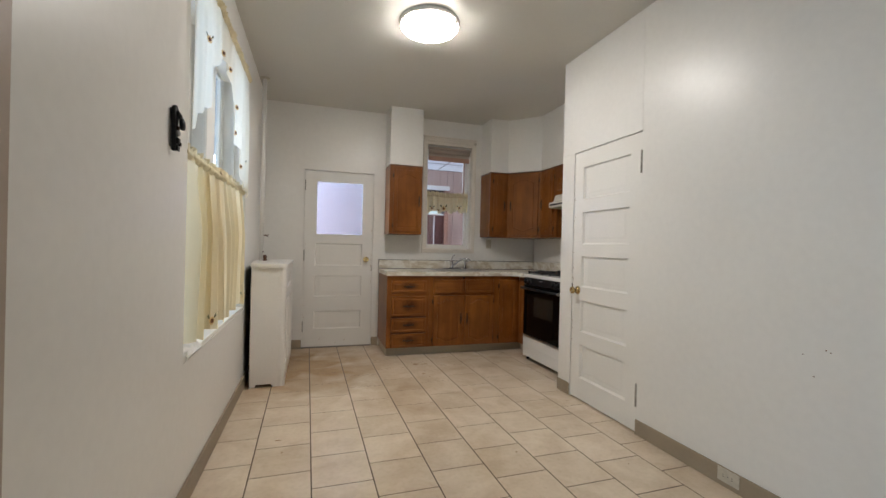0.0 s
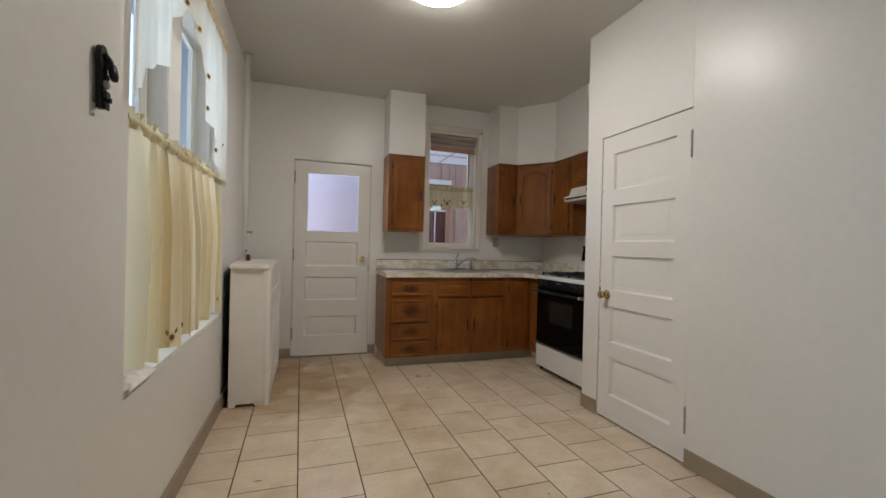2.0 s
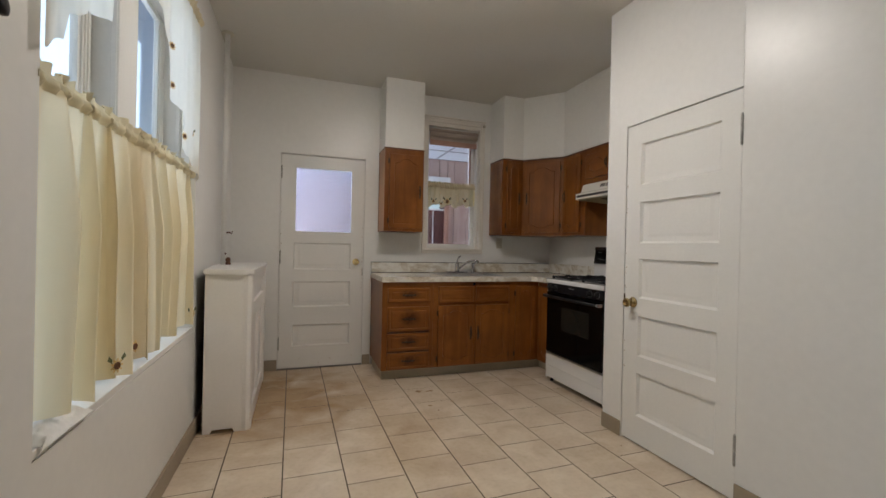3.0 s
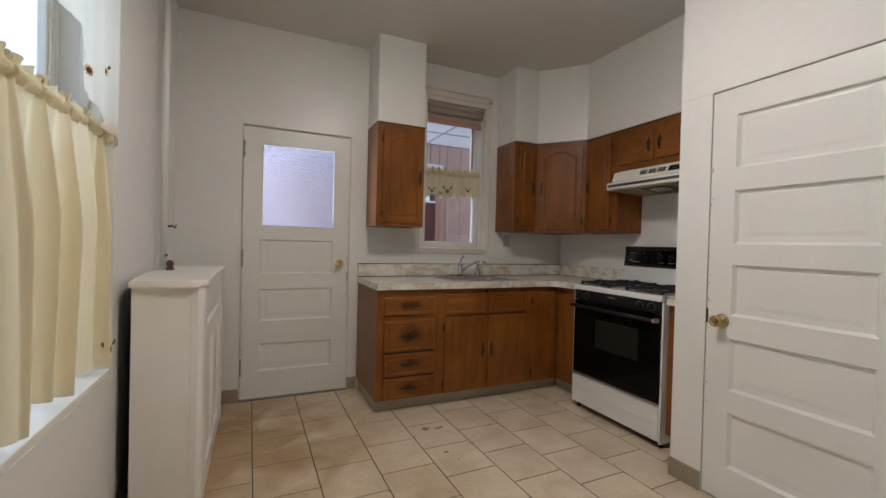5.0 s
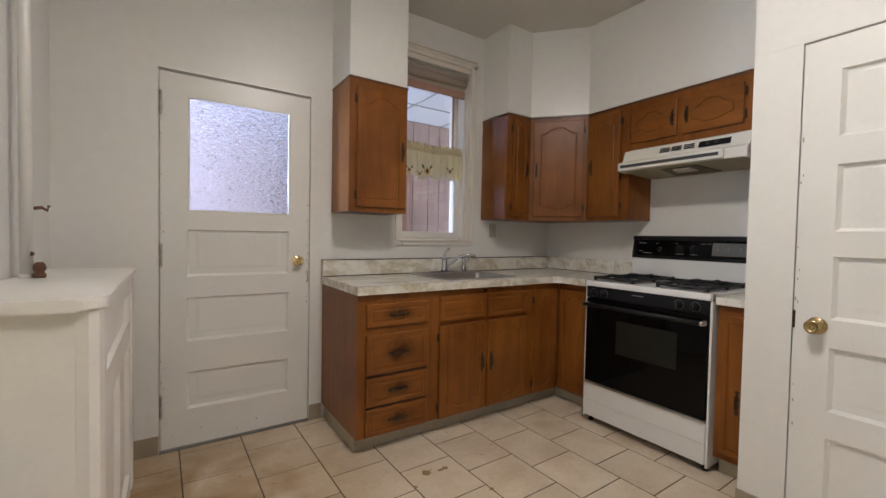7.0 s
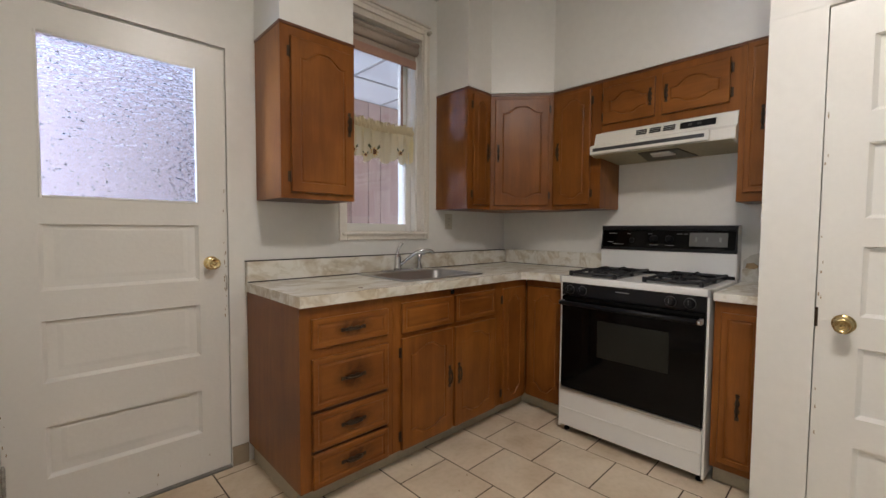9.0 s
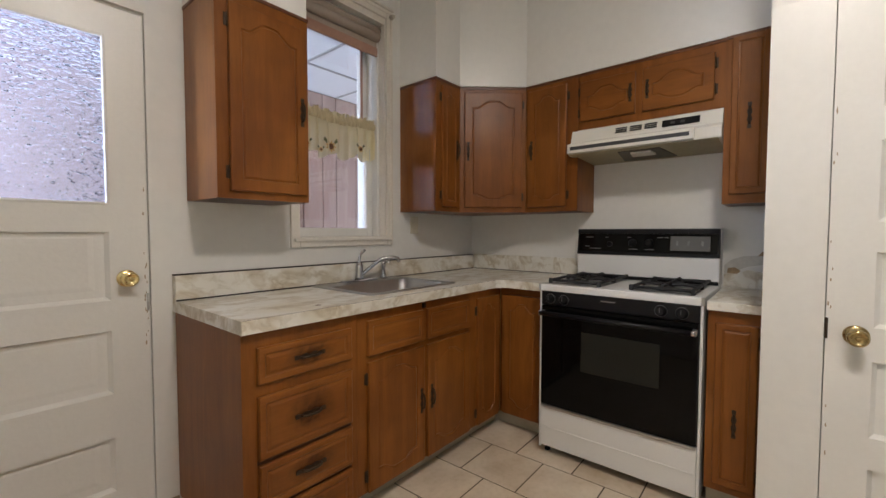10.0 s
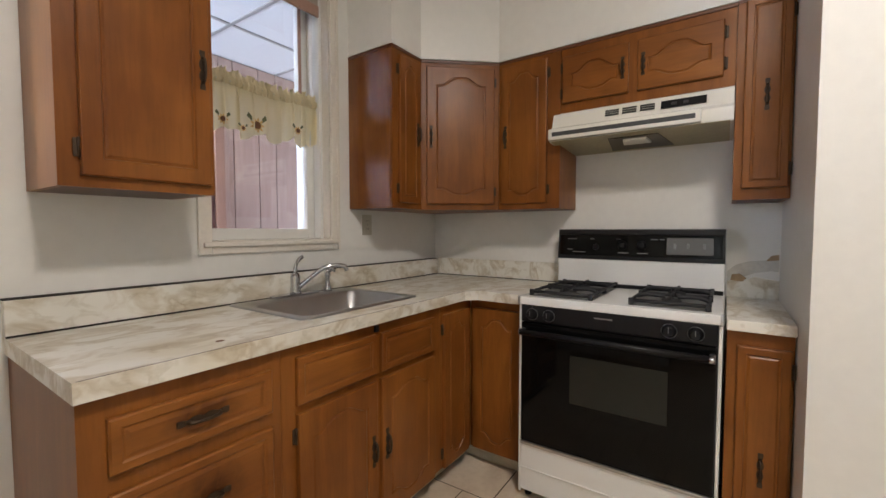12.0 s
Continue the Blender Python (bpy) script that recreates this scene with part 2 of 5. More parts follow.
def mixed(n, l, a, b, fac, mode="MULTIPLY"):
    x = n.new("ShaderNodeMix")
    x.data_type, x.blend_type = "RGBA", mode
    if isinstance(fac, float):
        x.inputs["Factor"].default_value = fac
    else:
        l.new(fac, x.inputs["Factor"])
    l.new(a, x.inputs["A"])
    l.new(b, x.inputs["B"])
    return x.outputs["Result"]


def tile_mat():
    m = bpy.data.materials.new("beige_ceramic")
    m.use_nodes = True
    n, l = m.node_tree.nodes, m.node_tree.links
    b = n["Principled BSDF"]
    base = ramp_of(n, l, world_noise(n, l, 4.5, 5, 0.6), [(0.30, (0.68, 0.555, 0.415)), (0.55, (0.77, 0.65, 0.50)), (0.75, (0.83, 0.72, 0.575))])
    dirt = ramp_of(n, l, world_noise(n, l, 1.3, 6, 0.9), [(0.28, (0.62, 0.52, 0.39)), (0.44, (1, 1, 1))])
    fine = ramp_of(n, l, world_noise(n, l, 38, 4), [(0.30, (0.86, 0.84, 0.80)), (0.55, (1, 1, 1))])
    info = n.new("ShaderNodeObjectInfo")
    each = ramp_of(n, l, info.outputs["Random"], [(0.0, (0.90, 0.89, 0.87)), (1.0, (1, 1, 1))])
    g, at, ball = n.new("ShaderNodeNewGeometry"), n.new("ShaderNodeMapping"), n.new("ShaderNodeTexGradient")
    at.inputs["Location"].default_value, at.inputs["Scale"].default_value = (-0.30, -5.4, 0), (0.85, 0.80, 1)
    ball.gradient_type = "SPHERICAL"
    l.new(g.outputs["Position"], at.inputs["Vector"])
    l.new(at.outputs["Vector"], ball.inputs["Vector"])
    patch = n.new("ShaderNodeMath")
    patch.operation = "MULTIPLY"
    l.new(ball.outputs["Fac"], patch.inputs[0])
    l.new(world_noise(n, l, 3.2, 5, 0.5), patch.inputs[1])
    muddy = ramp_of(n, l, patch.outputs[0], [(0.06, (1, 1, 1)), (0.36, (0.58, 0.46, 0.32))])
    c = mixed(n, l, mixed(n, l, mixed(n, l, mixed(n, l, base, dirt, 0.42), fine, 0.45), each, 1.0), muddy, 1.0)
    l.new(c, b.inputs["Base Color"])
    r = n.new("ShaderNodeMapRange")
    r.inputs["To Min"].default_value, r.inputs["To Max"].default_value = 0.19, 0.30
    l.new(world_noise(n, l, 6, 5), r.inputs["Value"])
    l.new(r.outputs["Result"], b.inputs["Roughness"])
    bp = n.new("ShaderNodeBump")
    bp.inputs["Strength"].default_value, bp.inputs["Distance"].default_value = 0.3, 0.002
    l.new(world_noise(n, l, 22, 3), bp.inputs["Height"])
    l.new(bp.outputs["Normal"], b.inputs["Normal"])
    return m


def marble_mat():
    m = bpy.data.materials.new("marble_laminate")
    m.use_nodes = True
    n, l = m.node_tree.nodes, m.node_tree.links
    b = n["Principled BSDF"]
    g = n.new("ShaderNodeNewGeometry")
    mp = n.new("ShaderNodeMapping")
    mp.inputs["Rotation"].default_value, mp.inputs["Scale"].default_value = (0.3, 0.4, 0.5), (1.0, 1.6, 1.4)
    l.new(g.outputs["Position"], mp.inputs["Vector"])
    v = mp.outputs["Vector"]
    base = ramp_of(n, l, world_noise(n, l, 2.2, 4, 0.4, v), [(0.25, (0.74, 0.71, 0.63)), (0.75, (0.85, 0.83, 0.77))])

    def streaks(scale, turn, lo, hi, color):
        q = n.new("ShaderNodeMapping")
        q.inputs["Rotation"].default_value, q.inputs["Scale"].default_value = (0.5, 0.8, turn), (1.1, 2.1, 1.7)
        l.new(g.outputs["Position"], q.inputs["Vector"])
        return ramp_of(n, l, world_noise(n, l, scale, 7, 0.7, q.outputs["Vector"]), [(lo, (1, 1, 1)), (hi, color), (hi + 0.05, (0.88, 0.84, 0.78)), (hi + 0.12, (1, 1, 1))])

    grime = ramp_of(n, l, world_noise(n, l, 3.5, 6, 0.3), [(0.30, (0.86, 0.80, 0.69)), (0.50, (1, 1, 1))])
    c = mixed(n, l, base, streaks(5.5, 1.0, 0.47, 0.60, (0.66, 0.575, 0.45)), 0.8)
    c = mixed(n, l, c, streaks(12.0, 0.6, 0.53, 0.62, (0.70, 0.66, 0.58)), 0.5)
    l.new(mixed(n, l, c, grime, 0.7), b.inputs["Base Color"])
    b.inputs["Roughness"].default_value = 0.33
    return m


def worn_wood(name):
    """Stained oak darkened by wear round the pull in its middle."""
    m = wood_mat(name, (0.190, 0.063, 0.0115), (0.268, 0.096, 0.018), 0.35, "X")
    n, l = m.node_tree.nodes, m.node_tree.links
    b = n["Principled BSDF"]
    src = b.inputs["Base Color"].links[0].from_socket
    co, mp, gr = n.new("ShaderNodeTexCoord"), n.new("ShaderNodeMapping"), n.new("ShaderNodeTexGradient")
    mp.inputs["Location"].default_value, mp.inputs["Scale"].default_value = (-1.5, -1.2, 0), (2.9, 2.2, 0.0)
    gr.gradient_type = "SPHERICAL"
    l.new(co.outputs["Generated"], mp.inputs["Vector"])
    l.new(mp.outputs["Vector"], gr.inputs["Vector"])
    mul = n.new("ShaderNodeMath")
    mul.operation = "MULTIPLY"
    l.new(gr.outputs["Fac"], mul.inputs[0])
    l.new(world_noise(n, l, 25, 4, 1.0), mul.inputs[1])
    l.new(mixed(n, l, src, ramp_of(n, l, mul.outputs[0], [(0.08, (1, 1, 1)), (0.42, (0.38, 0.34, 0.32))]), 1.0), b.inputs["Base Color"])
    return m


TILE, MARBLE, WOODD = tile_mat(), marble_mat(), worn_wood("worn_stained_oak")


# ---- building ----
def bx(bm, x0, y0, z0, x1, y1, z1, bevel=0.0, seg=2):
    """Adds a box, its edges rounded by bevel."""
    r = bmesh.ops.create_cube(bm, size=1)
    vs = r["verts"]
    for v in vs:
        v.co = Vector(((x0 + x1) / 2 + v.co.x * (x1 - x0), (y0 + y1) / 2 + v.co.y * (y1 - y0), (z0 + z1) / 2 + v.co.z * (z1 - z0)))
    if bevel:
        es = list({e for v in vs for e in v.link_edges})
        bmesh.ops.bevel(bm, geom=es, offset=bevel, segments=seg, affect="EDGES", profile=0.5)
    return bm


def box(*a, **k):
    return bx(bmesh.new(), *a, **k)


def prism(bm, pts, z0, z1, m=None):
    """A solid from an outline in the plane, raised from z0 to z1, then moved by m."""
    m = m or Matrix()
    lo = [bm.verts.new(m @ Vector((x, y, z0))) for x, y in pts]
    hi = [bm.verts.new(m @ Vector((x, y, z1))) for x, y in pts]
    n = len(pts)
    made = [bm.faces.new(lo[::-1]), bm.faces.new(hi)]
    made += [bm.faces.new((lo[i], lo[(i + 1) % n], hi[(i + 1) % n], hi[i])) for i in range(n)]
    return made


def lathe(bm, profile, m=None, n=24):
    """Turns a profile of (radius, height) about z, then moves it by m."""
    m = m or Matrix()
    rings = []
    for r, z in profile:
        rings.append([bm.verts.new(m @ Vector((r * math.cos(2 * math.pi * k / n), r * math.sin(2 * math.pi * k / n), z))) for k in range(n)])
    for a, b in zip(rings, rings[1:]):
        for k in range(n):
            f = bm.faces.new((a[k], a[(k + 1) % n], b[(k + 1) % n], b[k]))
            f.smooth = True
    bm.faces.new(rings[0][::-1])
    bm.faces.new(rings[-1])
    return bm


def tube(bm, pts, r, n=10, flat=1.0):
    """A round bar along points."""
    pts = [Vector(p) for p in pts]
    rings = []
    for i, p in enumerate(pts):
        d = (pts[min(i + 1, len(pts) - 1)] - pts[max(i - 1, 0)]).normalized()
        up = Vector((0, 0, 1)) if abs(d.z) < 0.9 else Vector((1, 0, 0))
        a = d.cross(up).normalized()
        b = a.cross(d).normalized()
        rr = r[i] if isinstance(r, (list, tuple)) else r
        rings.append([bm.verts.new(p + a * rr * math.cos(2 * math.pi * k / n) + b * rr * flat * math.sin(2 * math.pi * k / n)) for k in range(n)])
    for a, b in zip(rings, rings[1:]):
        for k in range(n):
            bm.faces.new((a[k], a[(k + 1) % n], b[(k + 1) % n], b[k])).smooth = True
    bm.faces.new(rings[0][::-1])
    bm.faces.new(rings[-1])
    return bm


def curve_pts(pts, n=6):
    """Smooth points through the given ones."""
    p = [Vector(q) for q in pts]
    out = []
    for i in range(len(p) - 1):
        a, b, c, d = p[max(i - 1, 0)], p[i], p[i + 1], p[min(i + 2, len(p) - 1)]
        for k in range(n):
            t = k / n
            out.append(0.5 * ((2 * b) + (c - a) * t + (2 * a - 5 * b + 4 * c - d) * t * t + (3 * b - a - 3 * c + d) * t ** 3))
    return out + [p[-1]]


def part(name, bm, material, parent=None, label="", m=None):
    """Links a bmesh as one mesh object under a thing or a part."""
    bmesh.ops.recalc_face_normals(bm, faces=bm.faces[:])
    me = bpy.data.meshes.new(name)
    bm.to_mesh(me)
    bm.free()
    me.materials.append(material)
    ob = new(name, me)
    if m is not None:
        ob.matrix_basis = m
    if parent is not None:
        ob.parent = parent
    return tagged(ob, label)


def thing(name, m, label, category, group=""):
    ob = new(name)
    ob.empty_display_size = 0.1
    ob.matrix_basis = m
    return tagged(ob, label, category, group)


def structure(name, bm, material, label=""):
    return tagged(part(name, bm, material), label, "", "", "structure")


def slab(us, vs, holes, place, t):
    """A wall with openings: us and vs bound it, holes are (u0, v0, u1, v1); place turns (u, v, depth) into a point."""
    u = sorted({*us, *[h[0] for h in holes], *[h[2] for h in holes]})
    v = sorted({*vs, *[h[1] for h in holes], *[h[3] for h in holes]})
    solid = {(i, j): not any(h[0] <= (u[i] + u[i + 1]) / 2 <= h[2] and h[1] <= (v[j] + v[j + 1]) / 2 <= h[3] for h in holes)
             for i in range(len(u) - 1) for j in range(len(v) - 1)}
    bm, seen = bmesh.new(), {}

    def vert(i, j, k):
        if (i, j, k) not in seen:
            seen[i, j, k] = bm.verts.new(place(u[i], v[j], t * k))
        return seen[i, j, k]

    for (i, j), full in solid.items():
        if not full:
            continue
        for k in (0, 1):
            bm.faces.new([vert(i, j, k), vert(i + 1, j, k), vert(i + 1, j + 1, k), vert(i, j + 1, k)])
        for di, dj, a, b in ((-1, 0, (0, 0), (0, 1)), (1, 0, (1, 0), (1, 1)), (0, -1, (0, 0), (1, 0)), (0, 1, (0, 1), (1, 1))):
            if not solid.get((i + di, j + dj), False):
                bm.faces.new([vert(i + a[0], j + a[1], 0), vert(i + b[0], j + b[1], 0), vert(i + b[0], j + b[1], 1), vert(i + a[0], j + a[1], 1)])
    return bm


# ---- the room ----
WX, NY, EX, PX, PY, CZ = -0.035, 7.50, 3.37, 2.558, 5.61, 2.81
SY = 0.6
wall_west = structure("wall_west", slab((SY, NY), (0, CZ), [(2.40, -0.01, 3.32, 2.06), (4.57, 0.655, 6.16, 2.52)], lambda u, v, d: (WX - d, u, v), 0.21), PAINT)
wall_north = structure("wall_north", slab((WX - 0.21, EX + 0.2), (0, CZ), [(0.385, -0.01, 1.182, 2.068), (1.82, 1.16, 2.455, 2.56)], lambda u, v, d: (u, NY + d, v), 0.22), PAINT)
wall_east = structure("wall_east", box(EX, PY, 0, EX + 0.2, NY, CZ), PAINT)
wall_pantry = structure("wall_pantry", slab((SY, PY), (0, CZ), [(4.703, -0.01, 5.442, 2.005)], lambda u, v, d: (PX + d, u, v), 0.12), PAINT)
structure("wall_patch", box(PX - 0.0015, 4.703, 2.008, PX - 0.0001, 5.606, CZ - 0.001), PAINTM)
wall_return = structure("wall_return", box(PX + 0.12, PY - 0.1, 0, EX + 0.2, PY, CZ), PAINT)
wall_south = structure("wall_south", box(WX - 0.21, SY - 0.15, 0, PX + 0.12, SY, CZ), PAINT)
wall_closet = structure("wall_closet", slab((4.4, 5.51), (0, CZ), [], lambda u, v, d: (3.2 + d, u, v), 0.1), PAINT)
wall_closet_side = structure("wall_closet_side", box(PX + 0.12, 4.3, 0, 3.3, 4.4, CZ), PAINT)
ceiling = structure("ceiling", box(WX - 0.21, SY - 0.15, CZ, EX + 0.2, NY + 0.22, CZ + 0.15), CEIL)
floor = structure("floor", box(WX - 0.21, SY - 0.15, -0.15, EX + 0.2, NY + 0.22, -0.0016), GROUT)
bm = bmesh.new()
prism(bm, [(1.318, 7.19), (1.70, 7.19), (1.70, NY), (1.318, NY)], 2.147, CZ)
soffit_1 = structure("soffit", bm, PAINT)
bm = bmesh.new()
prism(bm, [(2.57, NY), (2.57, 7.19), (2.806, 7.19), (3.09, 6.865), (3.09, PY), (EX, PY), (EX, NY)], 2.155, CZ)
soffit_2 = structure("soffit", bm, PAINT)


# unseen side room assumed behind the open doorway, its window to the west
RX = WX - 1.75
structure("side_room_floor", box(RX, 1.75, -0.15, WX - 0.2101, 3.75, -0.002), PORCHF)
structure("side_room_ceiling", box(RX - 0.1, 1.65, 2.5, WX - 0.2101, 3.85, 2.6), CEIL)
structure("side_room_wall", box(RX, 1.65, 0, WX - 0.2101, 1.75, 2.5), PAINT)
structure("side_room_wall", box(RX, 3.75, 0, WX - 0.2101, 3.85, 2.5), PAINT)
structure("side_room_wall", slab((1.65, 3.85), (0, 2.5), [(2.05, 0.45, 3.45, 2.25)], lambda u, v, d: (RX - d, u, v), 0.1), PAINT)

# ---- doors ----
def moulded_panel(bm, u0, v0, u1, v1, place, depth, lip=0.014):
    """A sunk panel that fills an opening in a door, with a sloped lip round it."""
    loops = []
    for inset, d in ((0, 0), (lip * 0.4, depth * 0.45), (lip, depth), (lip + 0.030, depth), (lip + 0.048, depth - 0.0015)):
        loops.append([bm.verts.new(place(a, b, d)) for a, b in ((u0 + inset, v0 + 0.9 * inset), (u1 - inset, v0 + 0.9 * inset), (u1 - inset, v1 - 0.4 * inset), (u0 + inset, v1 - 0.4 * inset))])
    for a, b in zip(loops, loops[1:]):
        for k in range(4):
            bm.faces.new((a[k], a[(k + 1) % 4], b[(k + 1) % 4], b[k]))
    bm.faces.new(loops[-1])


def knob(parent, m, plate=0.033, metal=None):
    """A round door knob on its rose; z of m points out of the door."""
    k = part("door_knob", lathe(bmesh.new(), [(plate, 0), (plate, 0.003), (plate * 0.92, 0.007), (plate * 0.70, 0.009), (0.013, 0.012), (0.011, 0.018), (0.011, 0.030), (0.016, 0.035), (0.024, 0.041), (0.0275, 0.049), (0.0275, 0.056), (0.025, 0.061), (0.021, 0.0635), (0.0185, 0.0625), (0.016, 0.060), (0.010, 0.0595)], None, 32), metal or BRASS, parent, "round brass door knob", m)
    part("keyhole", lathe(bmesh.new(), [(0.007, 0.058), (0.007, 0.0635), (0.005, 0.065), (0.001, 0.0655)], None, 16), metal or BRASS, k)
    return k


def butt_hinge(parent, m, h=0.10, material=None):
    """A worn painted hinge, its knuckle upright at the origin of m."""
    bm = bmesh.new()
    for i in range(5):
        z = -h / 2 + i * h / 5
        lathe(bm, [(0.006, z + 0.001), (0.0065, z + 0.003), (0.0065, z + h / 5 - 0.003), (0.006, z + h / 5 - 0.001)], None, 12)
    lathe(bm, [(0.004, -h / 2 - 0.006), (0.006, -h / 2), (0.006, h / 2), (0.003, h / 2 + 0.008)], None, 12)
    return part("hinge", bm, material or HINGE, parent, "painted steel hinge", m)


def panel_door(name, m, w, h, openings, glass, label):
    """A door leaf in u (width), v (height); m puts its face; depth goes into the wall."""
    t = 0.04
    leaf = slab((0, w), (0.012, h), openings + ([glass] if glass else []), lambda u, v, d: Vector((u, -0.0 + d, v)), t)
    door = part(name, leaf, TRIMW, None, "", m)
    tagged(door, label, "door", "", "structure")
    for o in openings:
        bm = bmesh.new()
        moulded_panel(bm, o[0], o[1], o[2], o[3], lambda a, b, d: Vector((a, d, b)), 0.0155)
        part("panel", bm, TRIMW, door)
    return door


HINGE = mat("painted_worn_hinge", (0.42, 0.40, 0.36), 0.5, spread=0.5, scale=30)

GAP = mat("dark_gap", (0.03, 0.025, 0.02), 0.9, spread=0.2)
# back door, face just behind the wall's face
bd = panel_door("door_1", pose(0.392, NY + 0.008, 0), 0.783, 2.056,
                [(0.121, 0.215, 0.663, 0.422), (0.121, 0.595, 0.663, 0.838), (0.121, 0.955, 0.663, 1.215)], (0.131, 1.32, 0.663, 1.940),
                "closed white-painted wooden back door with patterned glass above three panels")
bm = bmesh.new()
for a in ((0.127, 1.316, 0.137, 1.944), (0.657, 1.316, 0.667, 1.944), (0.137, 1.316, 0.657, 1.326), (0.137, 1.934, 0.657, 1.944)):
    bx(bm, a[0], -0.004, a[1], a[2], 0.010, a[3], 0.003)
part("glazing_bead", bm, TRIMW, bd)
part("pane", box(0.133, 0.014, 1.322, 0.661, 0.020, 1.938), FROST, bd, "patterned obscure glass").visible_shadow = False
knob(bd, pose(0.713, 0, 1.035, 90, 0, 0))
for z in (0.25, 1.075, 1.885):
    butt_hinge(bd, pose(0.004, -0.006, z), 0.115)
part("latch_plate", box(0.776, -0.003, 0.90, 0.784, 0.002, 0.97, 0.001), HINGE, bd)

# pantry door in the east wall of the room
pd = panel_door("door_2", pose(PX + 0.004, 5.438, 0, 0, 0, -90), 0.731, 1.998,
                [(0.113, a, 0.628, b) for a, b in ((0.18, 0.445), (0.55, 0.80), (0.91, 1.155), (1.252, 1.51), (1.615, 1.872))], None,
                "closed white-painted five-panel wooden pantry door")
knob(pd, pose(0.074, 0, 0.880, 90, 0, 0), metal=BRASSW)
part("latch_plate", box(-0.003, -0.004, 0.86, 0.006, 0.002, 0.93, 0.001), BRASSD, pd, "tarnished latch plate")
for z in (0.255, 1.80):
    butt_hinge(pd, pose(0.733, -0.006, z), 0.14)
structure("door_frame_1", slab((0.385 - 0.001, 1.183), (0, 2.069), [(0.3895, -0.01, 1.1775, 2.0635)], lambda u, v, d: (u, NY + 0.02 + d, v), 0.12), TRIMW)
structure("door_stop_1", slab((0.385 - 0.001, 1.183), (0, 2.069), [(0.41, -0.01, 1.157, 2.045)], lambda u, v, d: (u, NY + 0.052 + d, v), 0.02), TRIMW)
structure("threshold", box(0.386, NY - 0.012, 0, 1.181, NY + 0.2, 0.012, 0.003), GREYT)
structure("door_stop_2", slab((4.703, 5.442), (0, 2.005), [(4.725, -0.01, 5.42, 1.985)], lambda u, v, d: (PX + 0.048 + d, u, v), 0.02), TRIMW)


# ---- baseboards ----
def skirting(x0, y0, x1, y1, h=0.10):
    structure("baseboard", box(min(x0, x1), min(y0, y1), 0, max(x0, x1), max(y0, y1), h, 0.003), BASEB)


skirting(WX, SY, WX + 0.016, 2.264)
skirting(WX, 3.456, WX + 0.016, NY)
skirting(PX - 0.008, SY, PX, 4.701, 0.10)
skirting(PX - 0.008, 5.445, PX, PY + 0.004, 0.10)
skirting(WX + 0.018, NY - 0.008, 0.384, NY)
skirting(1.184, NY - 0.008, 1.262, NY)

# ---- windows ----
FX = WX - 0.080
structure("window_sill_1", box(FX - 0.129, 4.571, 0.655, WX - 0.002, 6.159, 0.682, 0.004), TRIMW)
bm = bmesh.new()
bx(bm, FX - 0.129, 5.25, 0.682, FX, 5.445, 2.52, 0.004)
for y0, y1 in ((4.571, 4.612), (6.135, 6.159)):
    bx(bm, FX - 0.129, y0, 0.682, FX, y1, 2.52, 0.004)
bx(bm, FX - 0.129, 4.612, 2.47, FX, 6.135, 2.519, 0.004)
win_w = structure("window_1", bm, TRIMW)
for y0, y1 in ((4.612, 5.25), (5.445, 6.135)):
    bm = bmesh.new()
    for d, g in ((0.006, 0.006), (0.088, 0.010)):
        for a, b in ((y0, y0 + g), (y1 - g, y1)):
            bx(bm, FX - d - 0.02, a, 0.684, FX - d, b, 2.47, 0.002)
    tagged(part("stop", bm, TRIMW, win_w), "white painted window stops")
    bm = bmesh.new()
    a, b = y0 + 0.004, y1 - 0.004
    for z0, z1, x in ((0.684, 1.59, FX - 0.058), (1.56, 2.47, FX - 0.092)):
        bx(bm, x - 0.03, a, z0, x, a + 0.022, z1, 0.003)
        wide = 0.085 if z0 > 1 else 0.045
        bx(bm, x - 0.03, b - wide, z0, x, b, z1, 0.003)
        bx(bm, x - 0.03, a + 0.022, z0, x, b - wide, z0 + 0.03, 0.003)
        bx(bm, x - 0.03, a + 0.022, z1 - 0.03, x, b - wide, z1, 0.003)
        if z0 > 1:
            for k in range(3):
                bx(bm, x, b - 0.072 + 0.024 * k, z0, x + 0.008, b - 0.062 + 0.024 * k, z1 - 0.02, 0.002)
    sash = part("window_frame", bm, TRIMW, win_w)
    for z0, z1, x in ((0.712, 1.562, FX - 0.072), (1.588, 2.442, FX - 0.106)):
        p = part("pane", box(x - 0.004, a + 0.020, z0, x, b - 0.040, z1), GLASS, sash)
        p.visible_shadow = False

# window over the sink: jamb, casing, sash
wn2 = structure("window_2", slab((1.821, 2.454), (1.161, 2.559), [(1.845, 1.19, 2.438, 2.50)], lambda u, v, d: (u, NY + 0.002 + d, v), 0.2), AGEDW)
bm = bmesh.new()
for a in ((1.785, 1.135, 1.835, 2.585), (2.442, 1.135, 2.484, 2.585), (1.835, 2.535, 2.442, 2.585), (1.835, 1.135, 2.442, 1.182)):
    bx(bm, a[0], NY - 0.016, a[1], a[2], NY, a[3], 0.004)
bx(bm, 1.79, NY - 0.022, 2.565, 2.478, NY - 0.014, 2.583, 0.003)
bx(bm, 1.780, NY - 0.034, 2.584, 2.492, NY, 2.598, 0.004)
bx(bm, 2.470, NY - 0.024, 1.135, 2.486, NY - 0.0155, 2.583, 0.003)
bx(bm, 1.800, NY - 0.030, 1.165, 2.470, NY - 0.015, 1.184, 0.005)
